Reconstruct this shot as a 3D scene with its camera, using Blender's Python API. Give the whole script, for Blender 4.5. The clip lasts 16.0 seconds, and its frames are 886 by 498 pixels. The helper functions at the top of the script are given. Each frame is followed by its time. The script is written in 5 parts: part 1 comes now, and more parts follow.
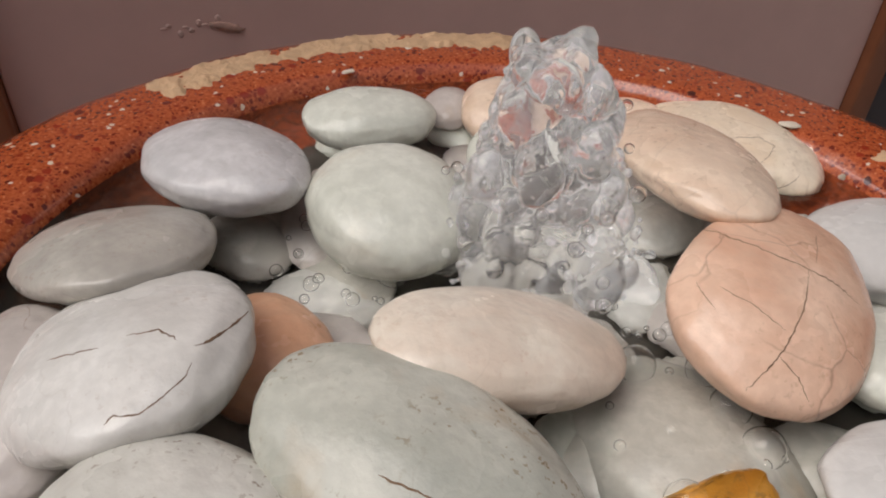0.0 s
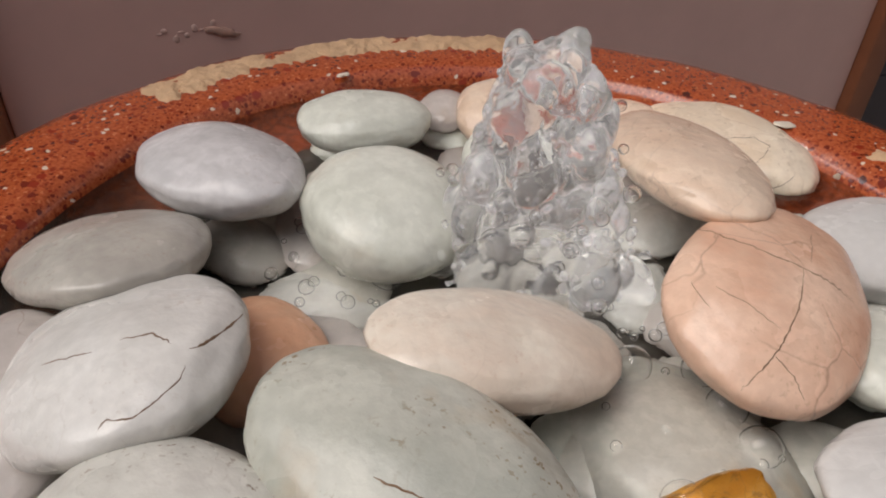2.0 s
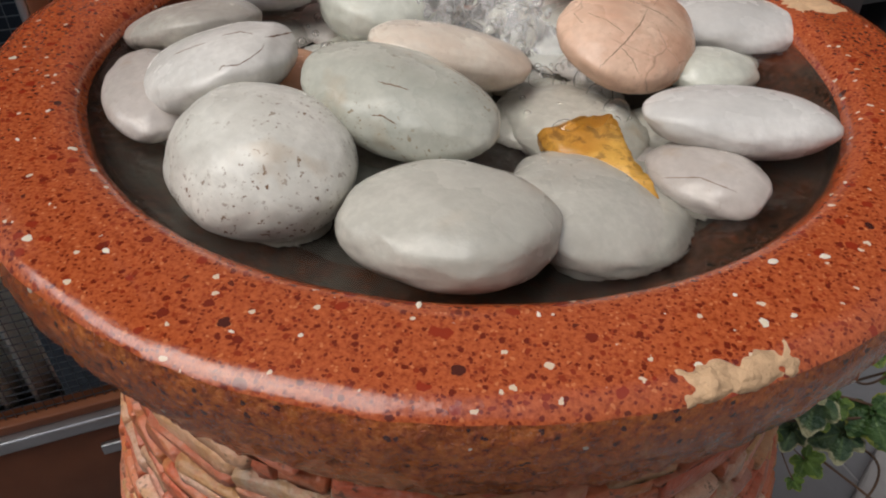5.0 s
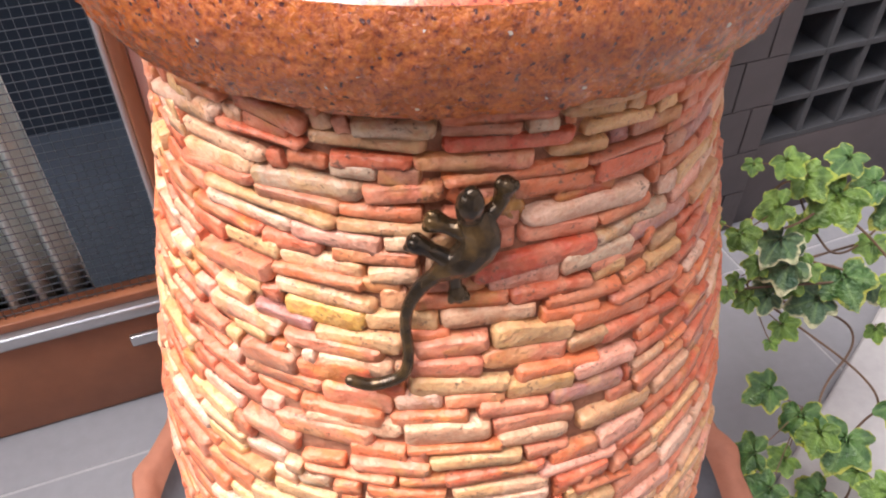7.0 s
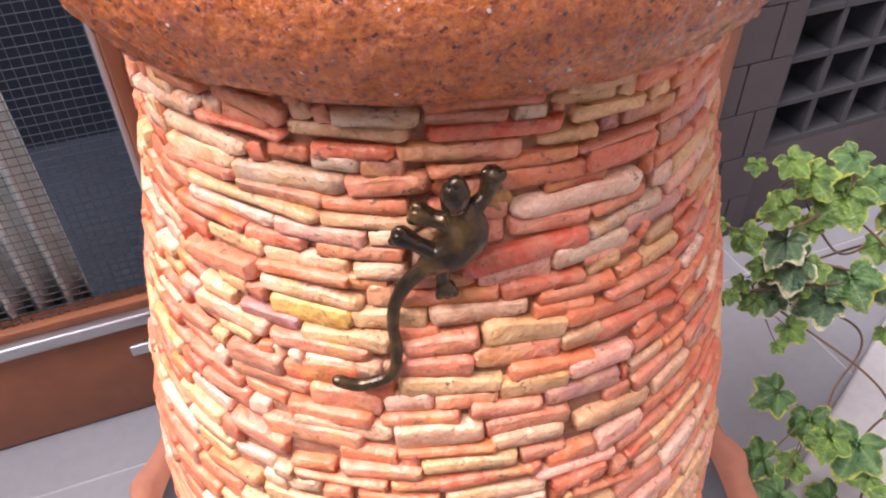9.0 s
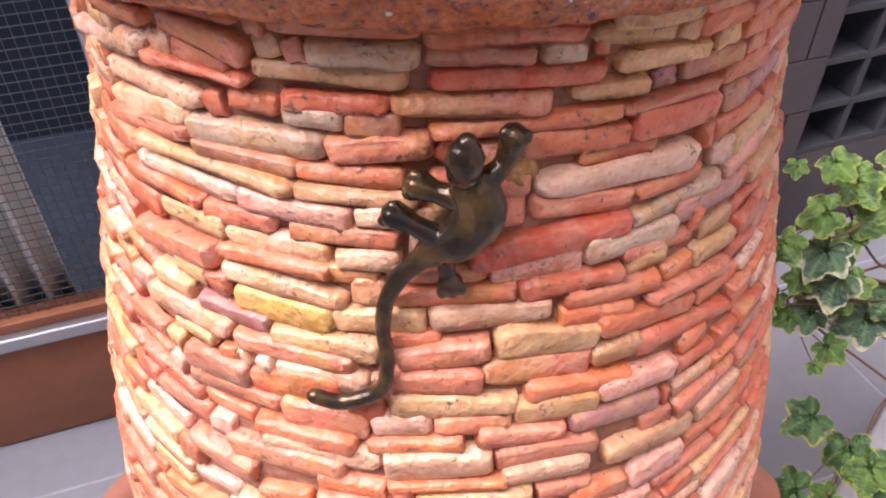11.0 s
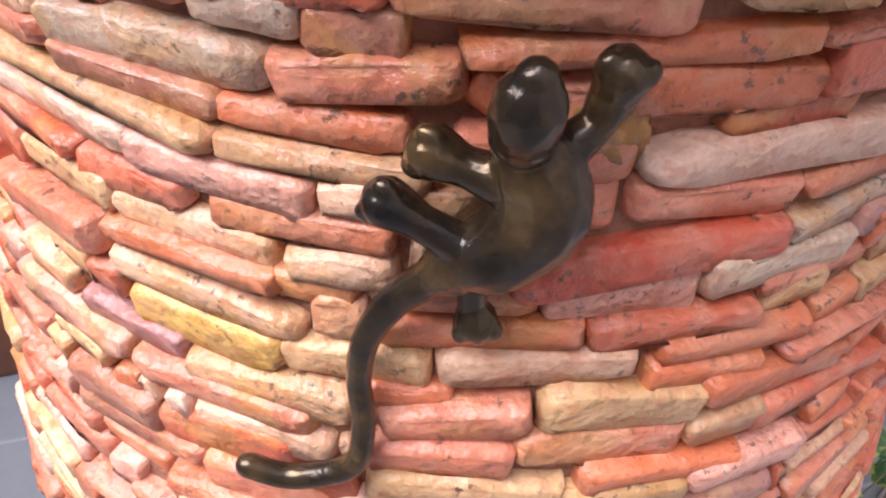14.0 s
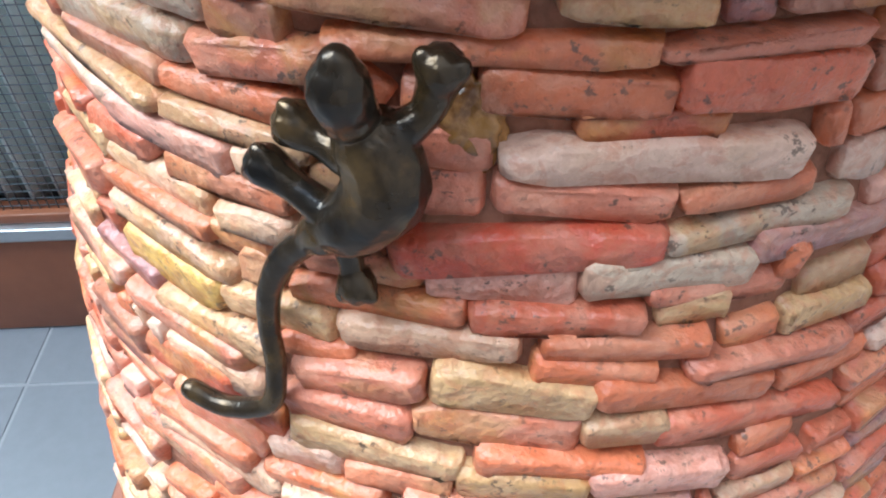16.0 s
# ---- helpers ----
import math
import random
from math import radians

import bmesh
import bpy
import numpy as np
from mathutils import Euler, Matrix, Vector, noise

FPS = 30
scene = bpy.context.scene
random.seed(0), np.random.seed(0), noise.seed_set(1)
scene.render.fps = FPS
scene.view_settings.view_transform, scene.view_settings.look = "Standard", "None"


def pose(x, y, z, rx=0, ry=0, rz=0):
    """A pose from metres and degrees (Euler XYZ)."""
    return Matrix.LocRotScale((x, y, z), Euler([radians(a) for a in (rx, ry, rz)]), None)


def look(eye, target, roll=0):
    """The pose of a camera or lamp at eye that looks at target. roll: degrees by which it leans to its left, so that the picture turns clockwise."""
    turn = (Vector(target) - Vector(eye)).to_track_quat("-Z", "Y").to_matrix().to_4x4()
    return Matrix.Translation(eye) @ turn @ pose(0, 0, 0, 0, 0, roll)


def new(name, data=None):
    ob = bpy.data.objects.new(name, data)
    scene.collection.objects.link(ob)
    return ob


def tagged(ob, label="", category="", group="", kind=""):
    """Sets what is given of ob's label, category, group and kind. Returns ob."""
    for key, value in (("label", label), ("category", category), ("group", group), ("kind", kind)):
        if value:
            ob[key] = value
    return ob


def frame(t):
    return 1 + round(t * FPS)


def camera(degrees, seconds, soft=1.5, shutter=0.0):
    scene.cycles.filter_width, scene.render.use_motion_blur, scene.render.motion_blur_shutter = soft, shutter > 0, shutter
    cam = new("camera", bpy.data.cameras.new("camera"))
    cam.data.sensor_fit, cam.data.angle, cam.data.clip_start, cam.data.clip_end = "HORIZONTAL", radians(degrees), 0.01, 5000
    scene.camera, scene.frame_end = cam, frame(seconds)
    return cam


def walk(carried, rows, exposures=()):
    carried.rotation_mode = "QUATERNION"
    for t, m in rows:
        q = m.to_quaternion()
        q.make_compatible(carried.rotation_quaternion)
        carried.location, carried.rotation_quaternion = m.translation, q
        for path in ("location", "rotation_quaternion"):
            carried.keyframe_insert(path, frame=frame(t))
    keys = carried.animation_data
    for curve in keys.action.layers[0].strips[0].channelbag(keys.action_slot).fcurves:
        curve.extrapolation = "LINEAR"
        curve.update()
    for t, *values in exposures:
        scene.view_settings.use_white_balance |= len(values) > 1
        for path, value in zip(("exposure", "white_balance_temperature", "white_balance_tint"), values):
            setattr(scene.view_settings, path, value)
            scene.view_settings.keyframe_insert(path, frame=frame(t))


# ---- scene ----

# ---------------------------------------------------------------- camera
cam = camera(61.47, 16.0, soft=2.0)
PATH = [
    (0.0, 0.0019, -0.1525, 0.9042, 52.07, -2.45, 10.44),
    (0.5, -0.0002, -0.1522, 0.9042, 52.26, -2.49, 10.28),
    (1.0, 0.0020, -0.1525, 0.9034, 52.38, -2.45, 10.34),
    (1.5, 0.0046, -0.1526, 0.9055, 52.51, -2.23, 10.10),
    (2.0, 0.0029, -0.1525, 0.9037, 52.38, -2.17, 10.09),
    (2.5, 0.0028, -0.1509, 0.9022, 52.23, -2.05, 9.59),
    (3.0, 0.0033, -0.1598, 0.9049, 51.99, -1.81, 9.42),
    (3.5, 0.0071, -0.1904, 0.9180, 51.96, -1.27, 9.23),
    (4.0, 0.0141, -0.2204, 0.9206, 51.18, -0.99, 8.60),
    (4.5, 0.0205, -0.2512, 0.9162, 50.36, -1.19, 8.22),
    (5.0, 0.0295, -0.2816, 0.9053, 49.38, -1.40, 8.43),
    (5.2, 0.0337, -0.2919, 0.9003, 48.39, -0.88, 8.45),
    (7.3, 0.0659, -0.3974, 0.8580, 47.69, 0.30, 8.29),
    (7.5, 0.0686, -0.3964, 0.8537, 47.32, 0.51, 8.08),
    (8.0, 0.0722, -0.3926, 0.8517, 47.07, 0.80, 8.06),
    (8.5, 0.0711, -0.3920, 0.8549, 48.03, 1.05, 8.33),
    (11.0, 0.0643, -0.3466, 0.8037, 49.58, 0.25, 10.00),
    (11.5, 0.0594, -0.3253, 0.7819, 47.54, -0.58, 10.38),
    (12.0, 0.0571, -0.3065, 0.7706, 46.62, -1.08, 10.36),
    (12.5, 0.0525, -0.3008, 0.7681, 46.46, -1.16, 10.12),
    (13.0, 0.0502, -0.2997, 0.7682, 46.72, -1.19, 10.14),
    (13.5, 0.0467, -0.2856, 0.7618, 46.06, -1.44, 10.61),
    (14.0, 0.0452, -0.2596, 0.7458, 44.96, -2.19, 13.32),
    (14.5, 0.0520, -0.2516, 0.7448, 44.90, -1.49, 16.05),
    (15.0, 0.0675, -0.2503, 0.7460, 44.84, 0.52, 21.33),
    (15.5, 0.0879, -0.2542, 0.7523, 45.36, 0.80, 24.85),
    (16.0, 0.1060, -0.2561, 0.7520, 46.03, 1.04, 27.77),
]
walk(cam, [(t, pose(x, y, z, rx, ry, rz)) for t, x, y, z, rx, ry, rz in PATH],
     exposures=[(0.0, 0.08, 6500, 10), (2.5, 0.08, 6500, 10), (3.5, 0.02, 6500, 10), (4.5, 0.06, 6500, 9), (5.2, 0.22, 6450, 7), (7.3, 2.12, 6450, 15), (11.0, 2.06, 6150, 22),
                (13.0, 1.98, 6000, 21), (14.0, 1.84, 5750, 13), (14.5, 1.79, 5500, 8), (15.0, 1.84, 5250, 1), (16.0, 1.94, 5000, -6)])

# ---------------------------------------------------------------- world and sun
SUN_EL, SUN_AZ = radians(58), radians(246)      # azimuth: compass angle, light from above, beside and behind the camera
world = bpy.data.worlds.new("overcast_sky")
scene.world = world
world.use_nodes = True
wn = world.node_tree.nodes
sky = wn.new("ShaderNodeTexSky")
sky.sky_type, sky.sun_disc = "NISHITA", False
sky.sun_elevation, sky.sun_rotation = SUN_EL, SUN_AZ
sky.dust_density, sky.air_density, sky.ozone_density = 4.0, 1.0, 1.0
world.node_tree.links.new(sky.outputs[0], wn["Background"].inputs[0])
wn["Background"].inputs[1].default_value = 0.105
sun_data = bpy.data.lights.new("sun", "SUN")
sun_data.energy, sun_data.angle, sun_data.color = 2.1, radians(58), (1.0, 0.97, 0.95)
sun = new("sun", sun_data)
sun_way = Vector((math.sin(SUN_AZ) * math.cos(SUN_EL), math.cos(SUN_AZ) * math.cos(SUN_EL), math.sin(SUN_EL)))
sun.matrix_world = look(sun_way * 5, (0, 0, 0))

RIM = 0.773           # height of the bowl's rim above the paving
WATER = 0.765         # water level in the bowl


# ---------------------------------------------------------------- material kit
class Mat:
    """Small builder round a Principled node material."""

    def __init__(self, name, rough=0.5, metal=0.0, spec=0.5):
        self.m = bpy.data.materials.new(name)
        self.m.use_nodes = True
        self.t = self.m.node_tree
        self.b = self.t.nodes["Principled BSDF"]
        self.b.inputs["Roughness"].default_value = rough
        self.b.inputs["Metallic"].default_value = metal
        self.b.inputs["Specular IOR Level"].default_value = spec

    def node(self, kind, **values):
        n = self.t.nodes.new(kind)
        for k, v in values.items():
            n.inputs[k].default_value = v
        return n

    def link(self, a, b):
        self.t.links.new(a, b)

    def coords(self, shift=False):
        c = self.t.nodes.new("ShaderNodeTexCoord").outputs["Object"]
        if not shift:
            return c
        info = self.t.nodes.new("ShaderNodeObjectInfo")
        mul = self.node("ShaderNodeVectorMath")
        mul.operation = "SCALE"
        comb = self.t.nodes.new("ShaderNodeCombineXYZ")
        for i in range(3):
            self.link(info.outputs["Random"], comb.inputs[i])
        self.link(comb.outputs[0], mul.inputs[0])
        mul.inputs["Scale"].default_value = 7.0
        add = self.t.nodes.new("ShaderNodeVectorMath")
        self.link(c, add.inputs[0])
        self.link(mul.outputs[0], add.inputs[1])
        return add.outputs[0]

    def noise(self, co, scale, detail=4.0, rough=0.55, distort=0.0):
        n = self.node("ShaderNodeTexNoise", Scale=scale, Detail=detail, Roughness=rough, Distortion=distort)
        self.link(co, n.inputs["Vector"])
        return n.outputs["Fac"]

    def voronoi(self, co, scale, feature="F1", rand=1.0):
        n = self.t.nodes.new("ShaderNodeTexVoronoi")
        n.feature = feature
        n.inputs["Scale"].default_value = scale
        n.inputs["Randomness"].default_value = rand
        self.link(co, n.inputs["Vector"])
        return n

    def ramp(self, fac, stops, mode="LINEAR"):
        n = self.t.nodes.new("ShaderNodeValToRGB")
        n.color_ramp.interpolation = mode
        e = n.color_ramp.elements
        while len(e) < len(stops):
            e.new(0.5)
        for el, (p, c) in zip(e, stops):
            el.position = p
            el.color = (*c, 1) if len(c) == 3 else c
        self.link(fac, n.inputs[0])
        return n.outputs[0]

    def mix(self, fac, a, b, blend="MIX"):
        n = self.t.nodes.new("ShaderNodeMix")
        n.data_type, n.blend_type = "RGBA", blend
        for sock, v in ((n.inputs[0], fac), (n.inputs[6], a), (n.inputs[7], b)):
            if isinstance(v, (int, float)):
                sock.default_value = v
            elif isinstance(v, tuple):
                sock.default_value = (*v, 1)
            else:
                self.link(v, sock)
        return n.outputs[2]

    def math(self, op, a, b=0.0):
        n = self.t.nodes.new("ShaderNodeMath")
        n.operation = op
        for sock, v in ((n.inputs[0], a), (n.inputs[1], b)):
            if isinstance(v, (int, float)):
                sock.default_value = v
            else:
                self.link(v, sock)
        return n.outputs[0]

    def wobble(self, co, scale, amount):
        n = self.node("ShaderNodeTexNoise", Scale=scale, Detail=3.0)
        self.link(co, n.inputs["Vector"])
        mad = self.t.nodes.new("ShaderNodeVectorMath")
        mad.operation = "MULTIPLY_ADD"
        self.link(n.outputs["Color"], mad.inputs[0])
        mad.inputs[1].default_value = (amount,) * 3
        self.link(co, mad.inputs[2])
        return mad.outputs[0]

    def bump(self, height, dist, strength=1.0):
        n = self.t.nodes.new("ShaderNodeBump")
        n.inputs["Distance"].default_value = dist
        n.inputs["Strength"].default_value = strength
        self.link(height, n.inputs["Height"])
        prev = self.b.inputs["Normal"].links
        if prev:
            self.link(prev[0].from_socket, n.inputs["Normal"])
        self.link(n.outputs[0], self.b.inputs["Normal"])

    def colour(self, c):
        if isinstance(c, tuple):
            self.b.inputs["Base Color"].default_value = (*c, 1)
        else:
            self.link(c, self.b.inputs["Base Color"])

    def rough(self, fac, lo, hi):
        n = self.t.nodes.new("ShaderNodeMapRange")
        n.inputs[3].default_value, n.inputs[4].default_value = lo, hi
        self.link(fac, n.inputs[0])
        self.link(n.outputs[0], self.b.inputs["Roughness"])


def plain(name, c, rough=0.5, metal=0.0, var=0.15, scale=40.0, bump=0.0):
    k = Mat(name, rough, metal)
    co = k.coords()
    f = k.noise(co, scale)
    f2 = k.noise(co, scale * 0.13, 2.0)
    lo, hi = tuple(v * (1 - var) for v in c), tuple(min(1, v * (1 + var)) for v in c)
    k.colour(k.mix(0.5, k.ramp(f, [(0.3, lo), (0.7, hi)]), k.ramp(f2, [(0.3, lo), (0.7, hi)])))
    if bump:
        k.bump(f, bump)
    return k.m


def terrazzo():
    k = Mat("red_terrazzo", 0.22)
    co = k.wobble(k.coords(), 420.0, 0.0022)
    base = k.ramp(k.noise(k.coords(), 700.0, 4.0, 0.7), [(0.34, (0.25, 0.040, 0.012)), (0.5, (0.41, 0.085, 0.025)), (0.68, (0.52, 0.125, 0.038))])
    c = base
    # crushed grains of several sizes, darker and lighter than the matrix
    for scale, size, cut, stops in (
            (760.0, 0.40, 0.52, [(0.0, (0.17, 0.022, 0.008)), (0.45, (0.30, 0.045, 0.014)), (0.75, (0.56, 0.17, 0.06)), (0.95, (0.19, 0.028, 0.012))]),
            (400.0, 0.36, 0.66, [(0.0, (0.15, 0.017, 0.006)), (0.5, (0.25, 0.032, 0.010)), (0.95, (0.12, 0.020, 0.010))]),
            (190.0, 0.33, 0.80, [(0.0, (0.27, 0.028, 0.009)), (0.7, (0.17, 0.020, 0.008)), (0.94, (0.07, 0.014, 0.009))])):
        v = k.voronoi(co, scale)
        sep = k.t.nodes.new("ShaderNodeSeparateColor")
        k.link(v.outputs["Color"], sep.inputs[0])
        grain = k.ramp(sep.outputs[0], stops, "CONSTANT")
        pick = k.math("MULTIPLY", k.math("LESS_THAN", v.outputs["Distance"], size), k.math("GREATER_THAN", sep.outputs[1], cut))
        c = k.mix(pick, c, grain)
    for scale, cut, size, tone in ((380.0, 0.955, 0.34, (0.70, 0.55, 0.40)), (170.0, 0.97, 0.24, (0.74, 0.66, 0.52)), (80.0, 0.965, 0.15, (0.80, 0.74, 0.60))):
        w = k.voronoi(k.wobble(k.coords(), 350.0, 0.003), scale)
        s2 = k.t.nodes.new("ShaderNodeSeparateColor")
        k.link(w.outputs["Color"], s2.inputs[0])
        chip = k.math("MULTIPLY", k.math("LESS_THAN", w.outputs["Distance"], size), k.math("GREATER_THAN", s2.outputs[0], cut))
        c = k.mix(chip, c, tone)
    k.colour(c)
    k.bump(k.noise(k.coords(), 500.0, 3.0), 0.0003, 0.6)
    k.bump(k.noise(k.coords(), 60.0, 3.0), 0.0014, 0.35)
    k.rough(k.noise(k.coords(), 60.0), 0.10, 0.32)
    k.b.inputs["Coat Weight"].default_value = 0.5
    k.b.inputs["Coat Roughness"].default_value = 0.06
    return k.m


def rough_terrazzo():
    """The unpolished side of the rim: coarse orange-red matrix with dark pits and a few glinting chips."""
    k = Mat("unpolished_terrazzo", 0.5)
    co = k.coords()
    c = k.ramp(k.noise(co, 340.0, 5.0, 0.72), [(0.34, (0.06, 0.012, 0.005)), (0.42, (0.33, 0.064, 0.011)), (0.56, (0.54, 0.140, 0.020)), (0.74, (0.68, 0.235, 0.048))])
    c = k.mix(k.math("MULTIPLY", k.ramp(k.noise(co, 55.0, 3.0, 0.6), [(0.48, (0, 0, 0)), (0.64, (1, 1, 1))]), 0.40), c, (0.22, 0.038, 0.012))
    v = k.voronoi(k.wobble(co, 400.0, 0.003), 380.0)
    sep = k.t.nodes.new("ShaderNodeSeparateColor")
    k.link(v.outputs["Color"], sep.inputs[0])
    pit = k.math("MULTIPLY", k.math("LESS_THAN", v.outputs["Distance"], 0.34), k.math("GREATER_THAN", sep.outputs[1], 0.84))
    c = k.mix(pit, c, (0.07, 0.012, 0.007))
    w = k.voronoi(k.wobble(co, 350.0, 0.003), 230.0)
    s2 = k.t.nodes.new("ShaderNodeSeparateColor")
    k.link(w.outputs["Color"], s2.inputs[0])
    c = k.mix(k.math("MULTIPLY", k.math("LESS_THAN", w.outputs["Distance"], 0.22), k.math("GREATER_THAN", s2.outputs[0], 0.965)), c, (0.78, 0.70, 0.58))
    k.colour(c)
    k.bump(k.noise(co, 230.0, 5.0, 0.72), 0.0040, 0.9)
    k.bump(k.noise(co, 90.0, 2.0), 0.004, 0.6)
    k.bump(pit, 0.0015, -0.7)
    k.rough(k.noise(co, 260.0, 2.0), 0.10, 0.38)
    k.b.inputs["Coat Weight"].default_value = 0.4
    k.b.inputs["Coat Roughness"].default_value = 0.12
    return k.m


def inner_wall_mat():
    """Inner wall of the bowl: the same red stone, mottled dark brown and grey, redder on the far side."""
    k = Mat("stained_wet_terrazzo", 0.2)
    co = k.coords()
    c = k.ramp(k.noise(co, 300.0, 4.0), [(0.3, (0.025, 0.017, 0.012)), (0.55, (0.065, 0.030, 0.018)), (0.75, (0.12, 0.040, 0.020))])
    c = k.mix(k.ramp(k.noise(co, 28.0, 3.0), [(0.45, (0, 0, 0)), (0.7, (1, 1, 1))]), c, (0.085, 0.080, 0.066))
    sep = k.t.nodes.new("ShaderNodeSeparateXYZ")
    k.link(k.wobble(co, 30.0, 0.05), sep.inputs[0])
    far_red = k.ramp(k.math("ADD", k.math("MULTIPLY", sep.outputs[1], 5.0), 0.5), [(0.72, (0, 0, 0)), (0.92, (0.85, 0.85, 0.85))])      # red tone grows towards the far side
    c = k.mix(far_red, c, k.ramp(k.noise(co, 350.0, 4.0), [(0.35, (0.17, 0.035, 0.012)), (0.65, (0.38, 0.075, 0.022))]))
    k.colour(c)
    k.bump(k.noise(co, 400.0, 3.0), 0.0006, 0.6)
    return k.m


def pebble_mat(name, c1, c2, cracks=0.0, spots=0.0, spot_tone=(0.25, 0.12, 0.04), veins=0.3, crack_scale=28.0, crack_tone=(0.09, 0.045, 0.022), seed=0.0, stain=0.0, blotch=0.0, hair=0.5):
    k = Mat(name, 0.35)
    base = k.coords()
    shift = k.t.nodes.new("ShaderNodeVectorMath")
    k.link(base, shift.inputs[0])
    shift.inputs[1].default_value = (seed * 1.7, seed * 0.9, seed * 2.3)
    co = shift.outputs[0]
    broad = k.noise(co, 22.0, 4.0, 0.6, 0.6)
    c = k.ramp(broad, [(0.38, tuple(v * 0.90 for v in c1)), (0.62, c2)])
    fine = k.noise(co, 330.0, 4.0)
    dark = tuple(v * 0.72 for v in c1)
    c = k.mix(k.math("MULTIPLY", k.ramp(fine, [(0.42, (1, 1, 1)), (0.60, (0, 0, 0))]), 0.22), c, dark)
    if veins:
        v = k.voronoi(k.wobble(co, 45.0, 0.03), 22.0, "DISTANCE_TO_EDGE")
        c = k.mix(k.math("MULTIPLY", k.ramp(v.outputs["Distance"], [(0.0, (1, 1, 1)), (0.06, (0, 0, 0))]), veins * 0.35), c, tuple(min(1, x * 1.25 + 0.04) for x in c2))
    if cracks:
        v = k.voronoi(k.wobble(k.wobble(co, 40.0, 0.012), 240.0, 0.002), crack_scale, "DISTANCE_TO_EDGE")
        gate = k.ramp(k.noise(co, 30.0, 2.0), [(0.44, (0, 0, 0)), (0.56, (1, 1, 1))])
        line = k.ramp(v.outputs["Distance"], [(0.0, (1, 1, 1)), (0.009, (0, 0, 0))])
        f = k.math("MULTIPLY", k.math("MULTIPLY", line, gate), cracks)
        c = k.mix(f, c, crack_tone)
        k.bump(f, 0.0012, -0.8)
    if spots:
        gate = k.ramp(k.noise(co, 38.0, 2.0), [(0.48, (0.08, 0.08, 0.08)), (0.62, (1, 1, 1))])
        f = k.math("MULTIPLY", k.ramp(k.noise(co, 520.0, 3.0, 0.6), [(0.60, (0, 0, 0)), (0.66, (1, 1, 1))]), gate)
        c = k.mix(k.math("MULTIPLY", f, spots), c, spot_tone)
    if stain:
        f = k.ramp(k.noise(co, 48.0, 3.0), [(0.60, (0, 0, 0)), (0.72, (1, 1, 1))])
        c = k.mix(k.math("MULTIPLY", f, stain), c, (0.42, 0.24, 0.08))
    if blotch:
        f = k.ramp(k.noise(co, 150.0, 4.0, 0.65, 0.6), [(0.52, (0, 0, 0)), (0.62, (1, 1, 1))])
        c = k.mix(k.math("MULTIPLY", f, blotch), c, (0.16, 0.075, 0.022))
    # faint mottling, pits and hairlines common to all the stones
    m1 = k.ramp(k.noise(co, 75.0, 5.0, 0.65, 0.8), [(0.46, (0, 0, 0)), (0.66, (1, 1, 1))])
    c = k.mix(k.math("MULTIPLY", m1, 0.34), c, tuple(v * 0.76 for v in c2))
    if hair:
        line = k.voronoi(k.wobble(k.wobble(co, 30.0, 0.02), 200.0, 0.003), 38.0, "DISTANCE_TO_EDGE")
        hgate = k.ramp(k.noise(co, 26.0, 2.0), [(0.55, (0, 0, 0)), (0.64, (1, 1, 1))])
        c = k.mix(k.math("MULTIPLY", k.math("MULTIPLY", k.ramp(line.outputs["Distance"], [(0.0, (1, 1, 1)), (0.008, (0, 0, 0))]), hgate), hair), c, (0.22, 0.14, 0.08))
    k.colour(c)
    k.bump(k.noise(co, 55.0, 3.0), 0.0012, 0.5)
    k.bump(k.noise(co, 180.0, 4.0), 0.0006, 0.5)
    k.bump(k.noise(co, 700.0, 2.0), 0.0002, 0.4)
    k.rough(k.noise(co, 30.0), 0.17, 0.36)
    return k.m


BRICK_TONES = {"r": (0.63, 0.140, 0.066), "R": (0.60, 0.098, 0.050), "o": (0.69, 0.190, 0.078), "s": (0.68, 0.225, 0.130), "p": (0.82, 0.40, 0.295),
               "c": (0.78, 0.465, 0.29), "y": (0.75, 0.45, 0.21), "Y": (0.80, 0.47, 0.11), "t": (0.60, 0.335, 0.16), "g": (0.56, 0.41, 0.29),
               "w": (0.82, 0.53, 0.39), "m": (0.44, 0.200, 0.18), "b": (0.52, 0.205, 0.120)}


